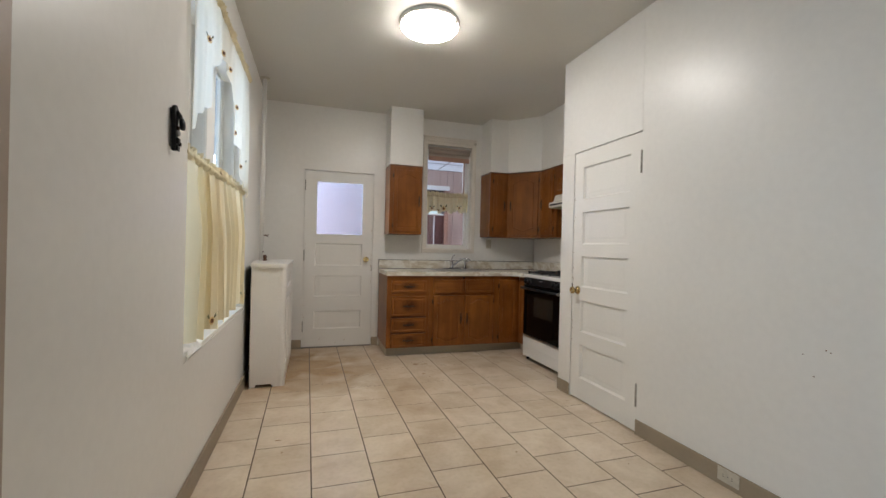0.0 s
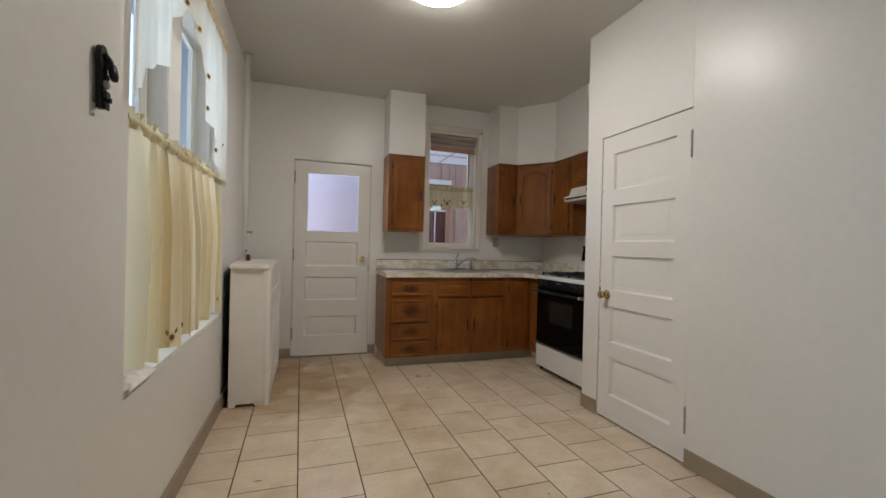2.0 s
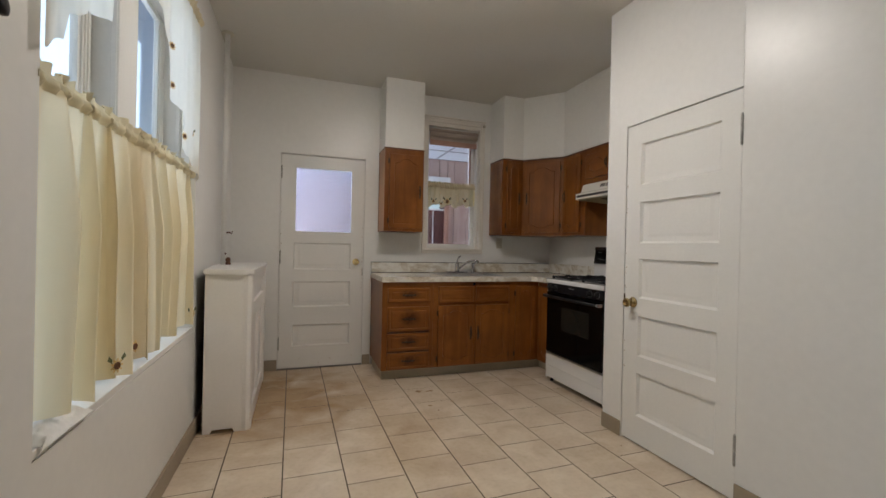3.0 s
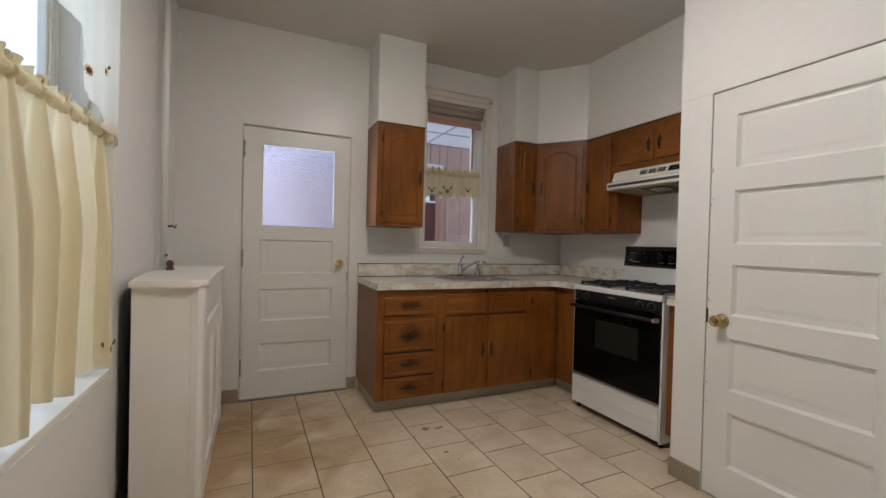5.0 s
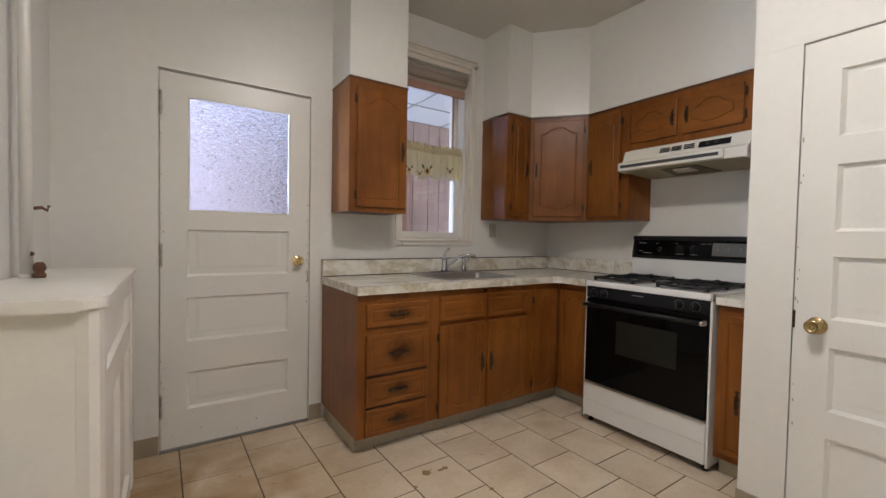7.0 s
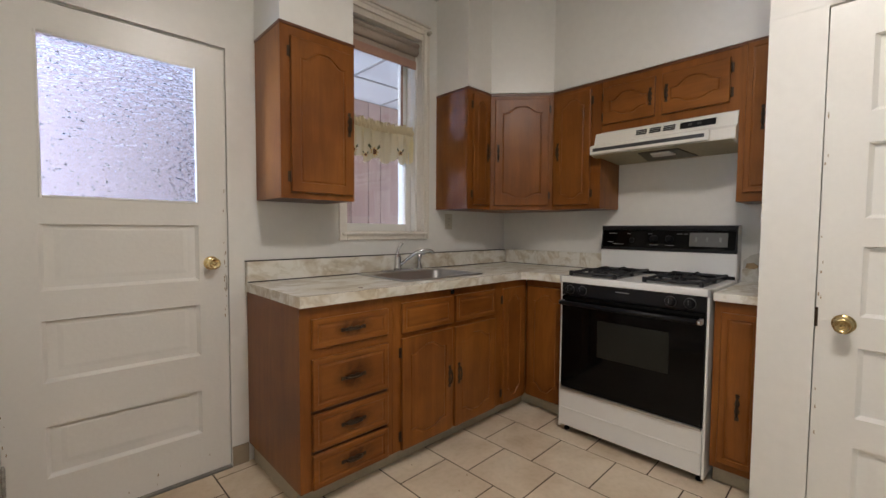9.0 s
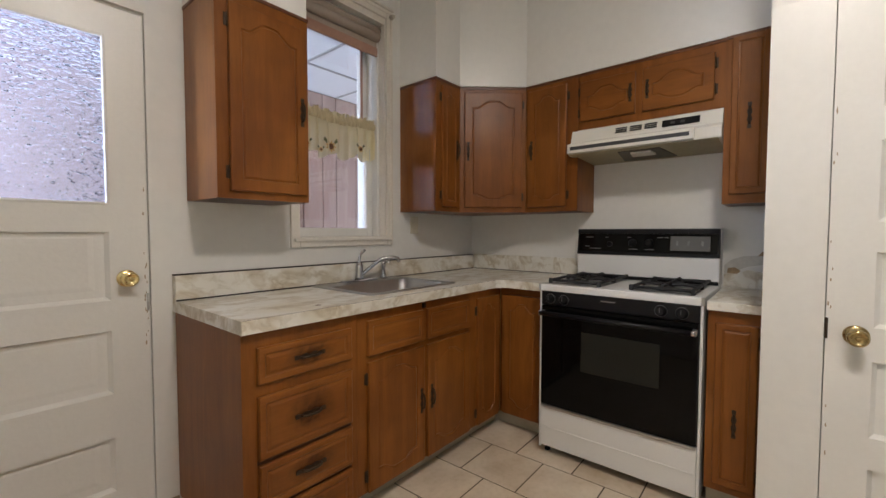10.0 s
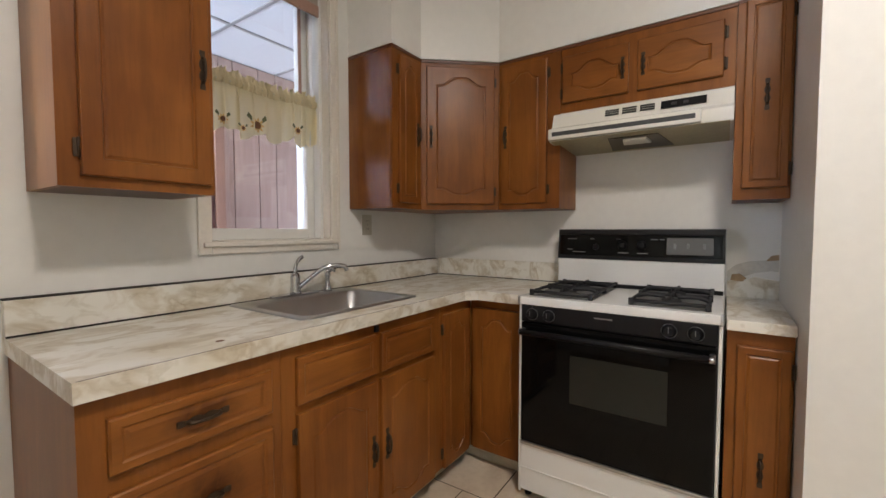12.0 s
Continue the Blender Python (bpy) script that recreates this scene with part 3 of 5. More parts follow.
part("casing", bm, AGEDW, wn2)
part("blind_bracket", lathe(bmesh.new(), [(0.014, 0), (0.016, 0.01), (0.010, 0.03)], pose(2.468, NY - 0.024, 2.545, 90, 0, 0), 14), OUTLETM, wn2, "old blind bracket")
bm = bmesh.new()
for a in ((1.846, 1.19, 1.862, 2.50), (2.418, 1.19, 2.437, 2.50), (1.862, 2.47, 2.418, 2.50)):
    bx(bm, a[0], NY + 0.05, a[1], a[2], NY + 0.10, a[3], 0.003)
part("stop", bm, TRIMW, wn2)
bm = bmesh.new()
for a in ((1.846, 1.19, 1.888, 1.86), (2.380, 1.19, 2.437, 1.86), (1.888, 1.19, 2.380, 1.24), (1.888, 1.825, 2.380, 1.86)):
    bx(bm, a[0], NY + 0.105, a[1], a[2], NY + 0.14, a[3], 0.003)
for a in ((1.846, 1.83, 1.888, 2.50), (2.382, 1.83, 2.437, 2.50), (1.888, 1.83, 2.382, 1.865), (1.888, 2.44, 2.382, 2.50)):
    bx(bm, a[0], NY + 0.172, a[1], a[2], NY + 0.205, a[3], 0.003)
sash2 = part("window_frame", bm, TRIMW, wn2)
for z0, z1, y, xr in ((1.238, 1.828, NY + 0.12, 2.384), (1.863, 2.442, NY + 0.190, 2.388)):
    p = part("pane", box(1.886, y, z0, xr, y + 0.004, z1), GLASS, sash2)
    p.visible_shadow = False
# pinkish strip colours in the lit inner edge of the upper sash stile
part("lit_stile_strip", box(2.3835, NY + 0.166, 1.87, 2.400, NY + 0.1715, 2.44), BLINDW, wn2, "pinkish strip painted as the lit edge of the sash stile")
shade = thing("roller_blind", pose(2.14, NY + 0.03, 2.43), "rolled-up taupe roller blind with wooden slat heading the sink window", "blind")
bm = bmesh.new()
tube(bm, [(-0.28, 0, 0.03), (0.28, 0, 0.03)], 0.02, 16)
part("roller", bm, BLIND, shade)
part("cloth_roll", tube(bmesh.new(), [(-0.272, 0.002, -0.012), (0.272, 0.002, -0.012)], 0.027, 18), BLIND, shade)
part("blind_cloth", box(-0.272, 0.014, -0.095, 0.272, 0.018, -0.01), BLIND, shade)
part("bottom_slat", box(-0.274, 0.006, -0.125, 0.274, 0.022, -0.070, 0.004), BLINDW, shade, "pinkish wooden slat")

# ---- porch behind the back wall ----
QY, QZ, QX = 8.68, 2.41, 3.70
structure("porch_floor", box(-0.6, NY + 0.22, -0.2, 4.1, QY + 0.15, -0.05), PORCHF)
structure("porch_ceiling", box(-0.6, NY + 0.22, QZ, 4.1, QY + 0.15, QZ + 0.1), PCEIL)
bm = bmesh.new()
for k in range(7):
    bx(bm, -0.13 + 0.61 * k - 0.010, NY + 0.22, QZ - 0.006, -0.13 + 0.61 * k + 0.010, QY, QZ)
bx(bm, -0.6, 8.17, QZ - 0.007, 4.1, 8.19, QZ - 0.0005)
structure("ceiling_grid", bm, GRIDM)
pwall = structure("porch_wall_north", slab((-0.6, QX), (-0.05, QZ), [(1.64, 1.72, 2.43, 2.08)], lambda u, v, d: (u, QY + d, v), 0.15), PANELD)
x, k = -0.6, 0
while x < QX - 0.01:
    w = (0.10, 0.19, 0.14, 0.22, 0.12)[k % 5]
    structure("wall_board", box(x + 0.003, QY - 0.015, 2.165 if x + w > 1.56 and x < 2.5 else -0.05, min(x + w, QX) - 0.003, QY + 0.002, QZ - 0.008, 0.002, 1), PANELM).parent = pwall
    if x < 2.5 < x + w:
        structure("wall_board", box(2.502, QY - 0.015, -0.05, min(x + w, QX) - 0.003, QY + 0.002, 2.163, 0.002, 1), PANELM).parent = pwall
    x += w
    k += 1
structure("porch_post", box(QX, QY - 0.06, -0.05, QX + 0.11, QY + 0.15, QZ), ENAMEL)
structure("window_outer_casing", box(2.458, NY + 0.222, 1.10, 2.56, NY + 0.30, 2.46, 0.004), ENAMEL)
structure("window_outer_casing", box(1.70, NY + 0.222, 1.10, 1.81, NY + 0.30, 2.46, 0.004), ENAMEL)
structure("porch_post", box(QX + 0.118, QY - 0.03, -0.05, QX + 0.17, QY + 0.15, QZ), ENAMEL)
structure("porch_parapet", box(-0.75, NY + 0.22, -0.05, -0.6, QY + 0.15, 0.75), ENAMEL)
structure("porch_parapet", box(4.0, NY + 0.22, -0.05, 4.1, QY + 0.15, 0.75), ENAMEL)


pdoor = structure("porch_door", box(1.645, QY - 0.040, -0.05, 2.43, QY - 0.001, 1.70, 0.004), REDD)
for x0, x1 in ((1.72, 2.02), (2.06, 2.36)):
    part("panel", box(x0, QY - 0.050, 0.95, x1, QY - 0.0405, 1.60, 0.004), REDD, pdoor)
# white strip stands in for light glowing through a slit in the door
structure("porch_door_glow_strip", box(2.262, QY - 0.056, -0.05, 2.276, QY - 0.0505, 1.69, 0.001), ENAMEL)
structure("porch_door_rail", box(1.645, QY - 0.045, 1.702, 2.43, QY - 0.001, 1.725, 0.003), ENAMEL)
for x0, x1 in ((1.56, 1.640), (2.435, 2.498)):
    structure("porch_door_jamb", box(x0, QY - 0.05, -0.05, x1, QY - 0.001, 2.09, 0.003), REDW)
structure("porch_door_head", box(1.54, QY - 0.06, 2.092, 2.51, QY - 0.001, 2.16, 0.003), ENAMEL)


# ---- ceiling lamp ----
lamp = thing("ceiling_light", pose(LAMP_X, LAMP_Y, CZ), "round flush ceiling light with glowing white glass, switched on", "ceiling light")
part("lamp_base", lathe(bmesh.new(), [(0.210, -0.0005), (0.214, -0.006), (0.214, -0.022), (0.206, -0.034)], None, 48), ENAMEL, lamp)
part("shade", lathe(bmesh.new(), [(0.200, -0.035), (0.204, -0.042), (0.194, -0.054), (0.16, -0.066), (0.10, -0.075), (0.03, -0.079), (0.004, -0.080)], None, 48), LAMPG, lamp, "glowing ribbed glass")
for a in (78, 198, 318):
    part("clip", box(0.186, -0.010, -0.062, 0.212, 0.010, -0.030, 0.003), BISQUE, lamp, "small cream clip", pose(0, 0, 0, 0, 0, a))
part("mark", box(-0.062, -0.010, -0.086, 0.052, 0.006, -0.0795, 0.002), BROWNC, lamp, "small brownish bar seen through the glass", pose(0, 0, 0, 0, 0, 20))


# ---- kitchen cabinets ----
def cathedral(bm, w, h, margin, rise_top, rise_low, t=0.018, m=None):
    """A cabinet door: an eased slab whose face has a routed groove, arched above (and below), round a raised field. Front at +z."""
    m = m or Matrix()
    K = 18
    x0, x1, y0, y1 = margin, w - margin, margin, h - margin

    def arch(s):
        q = min(1.0, max(0.0, (0.40 - abs(s - 0.5)) / 0.30))
        return 0.75 * q * q * (3 - 2 * q) + 0.25 * max(0.0, 1 - ((s - 0.5) / 0.4) ** 2)

    inner, outer = [], []
    for k in range(K + 1):
        s = k / K
        inner.append((x0 + (x1 - x0) * s, y0 + rise_low * (1 - arch(s))))
        outer.append((w * s, 0.0))
    for k in range(1, 6):
        s = k / 6
        inner.append((x1, y0 + rise_low + (y1 - rise_top - y0 - rise_low) * s))
        outer.append((w, h * s))
    for k in range(K + 1):
        s = 1 - k / K
        inner.append((x0 + (x1 - x0) * s, y1 - rise_top * (1 - arch(s))))
        outer.append((w * s, h))
    for k in range(1, 6):
        s = 1 - k / 6
        inner.append((x0, y0 + rise_low + (y1 - rise_top - y0 - rise_low) * s))
        outer.append((0.0, h * s))
    n = len(inner)
    cx, cy = (x0 + x1) / 2, (y0 + y1) / 2

    def shrink(pts, d):
        fx, fy = 1 - 2 * d / (x1 - x0), 1 - 2 * d / (y1 - y0)
        return [(cx + (x - cx) * fx, cy + (y - cy) * fy) for x, y in pts]

    e = 0.004

    def ease(pts, d):
        return [(min(max(x, d), w - d), min(max(y, d), h - d)) for x, y in pts]

    rings = [(outer, 0), (outer, t - e), (ease(outer, e * 0.35), t - e * 0.35), (ease(outer, e), t), (inner, t), (shrink(inner, 0.0025), t - 0.0045), (shrink(inner, 0.0065), t - 0.005),
             (shrink(inner, 0.012), t - 0.0012)]
    made = [[bm.verts.new(m @ Vector((x, y, z))) for x, y in pts] for pts, z in rings]
    for a, b in zip(made, made[1:]):
        for k in range(n):
            try:
                bm.faces.new((a[k], a[(k + 1) % n], b[(k + 1) % n], b[k]))
            except ValueError:
                pass
    bm.faces.new(made[0][::-1])
    c = bm.verts.new(m @ Vector((cx, cy, t - 0.0012)))
    for k in range(n):
        bm.faces.new((made[-1][k], made[-1][(k + 1) % n], c))
    return bm


def pull(parent, m, length=0.11):
    """An ornate drop-shaped pull in dark metal, upright along y of m, standing off the face along z."""
    bm = bmesh.new()
    L = length / 2
    outline = []
    for k in range(25):
        s = -1 + 2 * k / 24
        outline.append((0.0035 + 0.0075 * abs(math.sin(s * 5.2)) * (1 - 0.45 * abs(s)), s * L))
    pts = outline + [(-x, y) for x, y in reversed(outline)]
    prism(bm, pts, 0, 0.003)
    h = part("handle", bm, BRASSD, parent, "dark tarnished ornate metal pull", m)
    part("bow", tube(bmesh.new(), curve_pts([(0, -L * 0.62, 0.002), (0, -L * 0.5, 0.016), (0, 0, 0.022), (0, L * 0.5, 0.016), (0, L * 0.62, 0.002)], 5), [0.005] * 5 + [0.0045] * 5 + [0.0045] * 5 + [0.005] * 6, 8), BRASSD, h)
    return h


def small_hinge(parent, m):
    bm = bx(bmesh.new(), -0.006, -0.024, 0, 0.006, 0.024, 0.004, 0.0015)
    tube(bm, [(0.006, -0.026, 0.004), (0.006, 0.026, 0.004)], 0.004, 8)
    return part("hinge", bm, BRASSD, parent, "small dark brass hinge", m)


def face_pose(x, y, z, rz):
    """Origin at a face's lower left corner: local x runs along the face, y up, z out of it. rz turns the face about z (0: it looks to -y)."""
    return Matrix.Translation((x, y, z)) @ Matrix.Rotation(radians(rz), 4, "Z") @ Matrix.Rotation(radians(90), 4, "X")


def cab_door(unit, x, y, w, h, hinge_side="left", margin=0.045, top=0.035, low=0.0, handle_y=None, plain=False, handle=0.12, material=None, centred=False):
    """A door on a unit, at x, y of its face."""
    d = part("door", cathedral(bmesh.new(), w, h, margin, top, low), material or WOOD, unit, "", pose(x, y, 0.0005))
    hx = w / 2 if centred else w - 0.024 if hinge_side == "left" else 0.024
    if handle:
        pull(d, pose(hx, h * 0.5 if handle_y is None else handle_y, 0.018), handle)
    e = 0.0 if hinge_side == "left" else w
    for yy in (0.07 if h > 0.4 else 0.05, h - (0.07 if h > 0.4 else 0.05)):
        small_hinge(d, pose(e - (0.008 if hinge_side == "left" else -0.008), yy, 0.0 + 0.001, 0, 0, 0 if hinge_side == "left" else 180))
    return d


def drawer(unit, x, y, w, h, handled=True):
    bm = bmesh.new()
    rings = []
    for inset, z in ((0, 0), (0, 0.014), (0.004, 0.018), (0.022, 0.018), (0.027, 0.0145), (0.031, 0.0145), (0.040, 0.0175)):
        rings.append([bm.verts.new((a, b, z)) for a, b in ((inset, inset), (w - inset, inset), (w - inset, h - inset), (inset, h - inset))])
    for a, b in zip(rings, rings[1:]):
        for k in range(4):
            bm.faces.new((a[k], a[(k + 1) % 4], b[(k + 1) % 4], b[k]))
    bm.faces.new(rings[0][::-1])
    bm.faces.new(rings[-1])
    d = part("drawer_front", bm, WOODD if handled else WOODH, unit, "", pose(x, y, 0.0005))
    if handled:
        pull(d, pose(w / 2, h / 2, 0.0185, 0, 0, 90), 0.125)
    return d


def unit(name, x, y, z, rz, w, h, depth, label, category="cabinet", top_on=True, material=None, side_material=None):
    """A cabinet whose local x, y, z run along, up and out of its face; its body lies behind the face."""
    u = thing(name, face_pose(x, y, z, rz), label, category)
    wood = material or WOOD
    part("face_frame", box(0, 0, -0.02, w, h, 0), wood, u)
    part("side_panel", box(0, 0, -depth, 0.016, h, -0.02), side_material or wood, u)
    part("side_panel", box(w - 0.016, 0, -depth, w, h, -0.02), wood, u)
    # bottom panel in a much darker brown than the other panels
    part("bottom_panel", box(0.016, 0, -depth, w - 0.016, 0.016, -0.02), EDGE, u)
    part("back_panel", box(0.016, 0.016, -depth, w - 0.016, h, -depth + 0.01), wood, u)
    if top_on:
        part("top_panel", box(0.016, h - 0.016, -depth + 0.01, w - 0.016, h, -0.02), wood, u)
    return u


# upper cabinets
B, T = 1.345, 2.147
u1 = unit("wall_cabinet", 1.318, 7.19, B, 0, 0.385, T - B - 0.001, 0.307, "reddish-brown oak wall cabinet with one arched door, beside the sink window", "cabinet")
cab_door(u1, 0.045, 0.03, 0.325, 0.71, "left", 0.045, 0.045)
part("cornice", box(-0.004, T - B - 0.016, -0.306, 0.389, T - B - 0.0015, 0.005, 0.002), CORN, u1)

u2 = unit("wall_cabinet", 2.570, 7.19, B, 0, 0.236, T - B, 0.307, "narrow reddish-brown oak wall cabinet with glossy side, beside the sink window", "cabinet", side_material=WOODG)
cab_door(u2, 0.045, 0.03, 0.165, 0.735, "left", 0.034, 0.025, handle_y=0.36)
part("cornice", box(-0.004, T - B - 0.012, -0.306, 0.236, T - B + 0.003, 0.005, 0.002), CORN, u2)

DX, DY = 3.09 - 2.806, 6.865 - 7.19
DL, DA = math.hypot(DX, DY), math.degrees(math.atan2(DY, DX))
u3 = thing("corner_cabinet", face_pose(2.806, 7.19, B, DA), "reddish-brown oak diagonal corner wall cabinet with arched door", "cabinet")
bm = bmesh.new()
inv = face_pose(2.806, 7.19, B, DA).inverted()
lo = [inv @ Vector((x, y, B)) for x, y in ((2.808, 7.19), (3.088, 6.866), (3.368, 6.866), (3.368, 7.498), (2.808, 7.498))]
up = [p + Vector((0, T - B, 0)) for p in lo]
vs, ws = [bm.verts.new(p) for p in lo], [bm.verts.new(p) for p in up]
bm.faces.new(vs)
bm.faces.new(ws[::-1])
for k in range(5):
    bm.faces.new((vs[k], vs[(k + 1) % 5], ws[(k + 1) % 5], ws[k]))
part("body", bm, WOOD, u3)
cab_door(u3, 0.03, 0.03, DL - 0.06, 0.735, "right", 0.05, 0.045, 0.03, handle_y=0.36)
part("cornice", box(0.003, T - B - 0.012, -0.02, DL - 0.003, T - B + 0.003, 0.005, 0.002), CORN, u3)

u4 = unit("wall_cabinet", 3.09, 6.863, B, -90, 0.343, T - B, 0.278, "reddish-brown oak wall cabinet with arched door beside the range hood", "cabinet")
cab_door(u4, 0.022, 0.03, 0.255, 0.735, "right", 0.042, 0.04, 0.03, handle_y=0.36)
part("cornice", box(0, T - B - 0.012, -0.02, 0.343, T - B + 0.003, 0.005, 0.002), CORN, u4)

u5 = unit("hood_cabinet", 3.09, 6.518, 1.822, -90, 0.722, T - 1.822, 0.278, "low reddish-brown oak cabinet with two arched doors above the range hood", "cabinet")
cab_door(u5, 0.012, 0.045, 0.305, 0.225, "left", 0.042, 0.045, 0.03, material=WOODH, handle=0.10)
cab_door(u5, 0.355, 0.045, 0.325, 0.225, "right", 0.042, 0.045, 0.03, material=WOODH, handle=0.10)
part("cornice", box(0, T - 1.822 - 0.012, -0.02, 0.722, T - 1.822 + 0.003, 0.005, 0.002), CORN, u5)

u6 = unit("wall_cabinet", 3.078, 5.795, 1.355, -90, 0.182, T - 1.355, 0.290, "narrow reddish-brown oak wall cabinet beside the range hood", "cabinet")
cab_door(u6, 0.028, 0.045, 0.145, 0.735, "right", 0.024, 0.0, 0.0, handle_y=0.36, centred=True)
part("cornice", box(0, T - 1.355 - 0.012, -0.02, 0.182, T - 1.355 + 0.003, 0.005, 0.002), CORN, u6)

# base cabinets; toe boards are flush grey vinyl
CB, FY, FE = 0.882, 6.90, 2.85
b1 = unit("base_cabinet", 1.264, FY, 0.098, 0, 0.47, CB - 0.098, 0.598, "reddish-brown oak base cabinet with four drawers, worn round the pulls", "cabinet")
for z0, z1 in ((0.703, 0.828), (0.442, 0.66), (0.268, 0.424), (0.103, 0.252)):
    drawer(b1, 0.050, z0 - 0.098, 0.385, z1 - z0)
# shade on the recessed rails, put in as dark brown strips
for z0, z1 in ((0.424, 0.442), (0.252, 0.268)):
    part("rail", box(0.048, z0 - 0.0975, 0.0008, 0.437, z1 - 0.0985, 0.003), RAILM, b1, "dark strip painted as shade on the rail between drawers")
b2 = unit("sink_cabinet", 1.735, FY, 0.098, 0, 0.83, CB - 0.098, 0.598, "reddish-brown oak sink cabinet with two arched doors and two false drawers", "cabinet", False)
for x, side in ((0.05, "left"), (0.425, "right")):
    cab_door(b2, x, 0.003, 0.348, 0.562, side, 0.048, 0.036, 0.034, handle_y=0.30)
    drawer(b2, x, 0.592, 0.348, 0.150, False)
part("lock", box(0.395, 0.75, 0, 0.415, 0.775, 0.012, 0.002), BLACKM, b2, "small black catch")
b3 = unit("base_cabinet", 2.566, FY, 0.098, 0, 0.282, CB - 0.098, 0.598, "narrow reddish-brown oak base cabinet in the corner", "cabinet")
cab_door(b3, 0.02, 0.003, 0.222, 0.735, "left", 0.042, 0.035, 0.035, handle=0)
b4 = unit("base_cabinet", FE, FY - 0.002, 0.098, -90, 0.312, CB - 0.098, 0.515, "reddish-brown oak base cabinet between the corner and the stove", "cabinet")
cab_door(b4, 0.02, 0.003, 0.268, 0.735, "right", 0.048, 0.045, 0.045, handle=0)
b5 = unit("base_cabinet", FE - 0.08, 5.80, 0.098, -90, 0.186, CB - 0.098, 0.598, "narrow reddish-brown oak base cabinet beside the stove", "cabinet")
cab_door(b5, 0.03, 0.035, 0.148, 0.70, "right", 0.025, 0.0, 0.0, handle_y=0.28, centred=True)

bm = bmesh.new()
bx(bm, 1.284, FY + 0.075, 0, FE + 0.075, FY + 0.085, 0.0975)
bx(bm, 1.284, FY + 0.085, 0, 1.292, 7.49, 0.0975)
tagged(part("toe_board", bm, GREYV), "grey vinyl toe board under the base cabinets", "toe board", "", "structure")
structure("toe_board", box(FE + 0.067, 6.588, 0, FE + 0.075, FY + 0.074, 0.0975), GREYV)
structure("toe_board", box(FE - 0.01, 5.614, 0, FE - 0.002, 5.798, 0.0975), GREYV)

# worktops with a cut-out for the sink
CT = 0.930
SX0, SX1, SY0, SY1 = 1.90, 2.455, 6.985, 7.385


top = thing("worktop", pose(0, 0, CB), "cream marble-patterned laminate worktop with splashback, stained and worn", "worktop")
bm = slab((1.255, 3.366), (FY - 0.03, 7.4985), [(SX0 - 0.01, SY0 - 0.01, SX1 + 0.01, SY1 + 0.01)], lambda u, v, d: (u, v, CT - CB - d), CT - CB - 0.002)
part("top", bm, MARBLE, top)
bm = bmesh.new()
prism(bm, [(2.745, FY - 0.031), (2.79, FY - 0.078), (2.79, 6.583), (3.366, 6.583), (3.366, FY - 0.031)], 0.002, CT - CB)
part("top", bm, MARBLE, top)
bm = bmesh.new()
bx(bm, 1.255, 7.46, CT - CB + 0.0005, 3.348, 7.4985, 1.035 - CB, 0.003)
part("splashback", bm, MARBLE, top)
part("splashback", box(3.348, 6.583, CT - CB + 0.0005, 3.3685, 7.459, 1.042 - CB, 0.003), MARBLE, top)
bm = bmesh.new()
bx(bm, 1.256, 7.4555, CT - CB, 3.34, 7.4595, CT - CB + 0.0055)
bx(bm, 3.3445, 6.584, CT - CB, 3.3475, 7.455, CT - CB + 0.0045)
bx(bm, 1.262, FY - 0.0285, CT - CB - 0.0002, 2.74, FY - 0.0265, CT - CB + 0.0006)
bx(bm, 1.255, 7.466, 1.035 - CB, 3.34, 7.4985, 1.0395 - CB)
part("seam", bm, GAP, top, "dark dirty seam")
top2 = thing("worktop", pose(0, 0, CB), "short cream marble-patterned worktop beside the stove", "worktop")
part("top", box(2.745, PY + 0.002, 0.002, 3.366, 5.803, CT - CB - 0.008, 0.003), MARBLE, top2)
side = Matrix(((0, 0, -1, 3.3695), (1, 0, 0, 0), (0, 1, 0, -CB), (0, 0, 0, 1)))
bm = bmesh.new()
prism(bm, [(5.803, CT - 0.007), (PY + 0.002, CT - 0.007), (PY + 0.002, 1.005), (5.66, 1.012), (5.70, 1.020), (5.735, 1.000), (5.77, 1.004), (5.803, 0.992)], 0.001, 0.022, side)
part("splashback", bm, MARBLE, top2, "broken marble-patterned splashback")
bm = bmesh.new()
prism(bm, [(5.803, 0.985), (5.803, 1.040), (5.77, 1.072), (5.72, 1.090), (5.66, 1.096), (PY + 0.003, 1.100), (PY + 0.003, 1.045), (5.64, 1.048), (5.70, 1.036), (5.75, 1.012)], 0.0012, 0.0035, side)
part("scar", bm, SCAR, top2, "pale scar of torn wall paint")
bm = bmesh.new()
prism(bm, [(5.79, 1.000), (5.785, 1.026), (5.755, 1.030), (5.73, 1.012), (5.745, 0.996)], 0.003, 0.0232, side)
part("glue_patch", bm, TANP, top2, "brown glue patch")
bm = bmesh.new()
prism(bm, [(5.66, 1.092), (5.64, 1.118), (PY + 0.004, 1.122), (PY + 0.004, 1.098)], 0.0014, 0.0040, side)
part("glue_patch", bm, TANP, top2, "brown glue patch")

# sink
sink = thing("sink", pose((SX0 + SX1) / 2, (SY0 + SY1) / 2, CT), "brushed steel single-bowl kitchen sink set in the worktop", "sink")
bm = bmesh.new()


def rrect(hx, hy, r, z, cy=0.0, n=6):
    out = []
    for cx_, cy_, a0 in ((hx - r, hy - r, 0), (-hx + r, hy - r, 90), (-hx + r, -hy + r, 180), (hx - r, -hy + r, 270)):
        for k in range(n + 1):
            a = radians(a0 + 90 * k / n)
            out.append((cx_ + r * math.cos(a), cy + cy_ + r * math.sin(a), z))
    return out


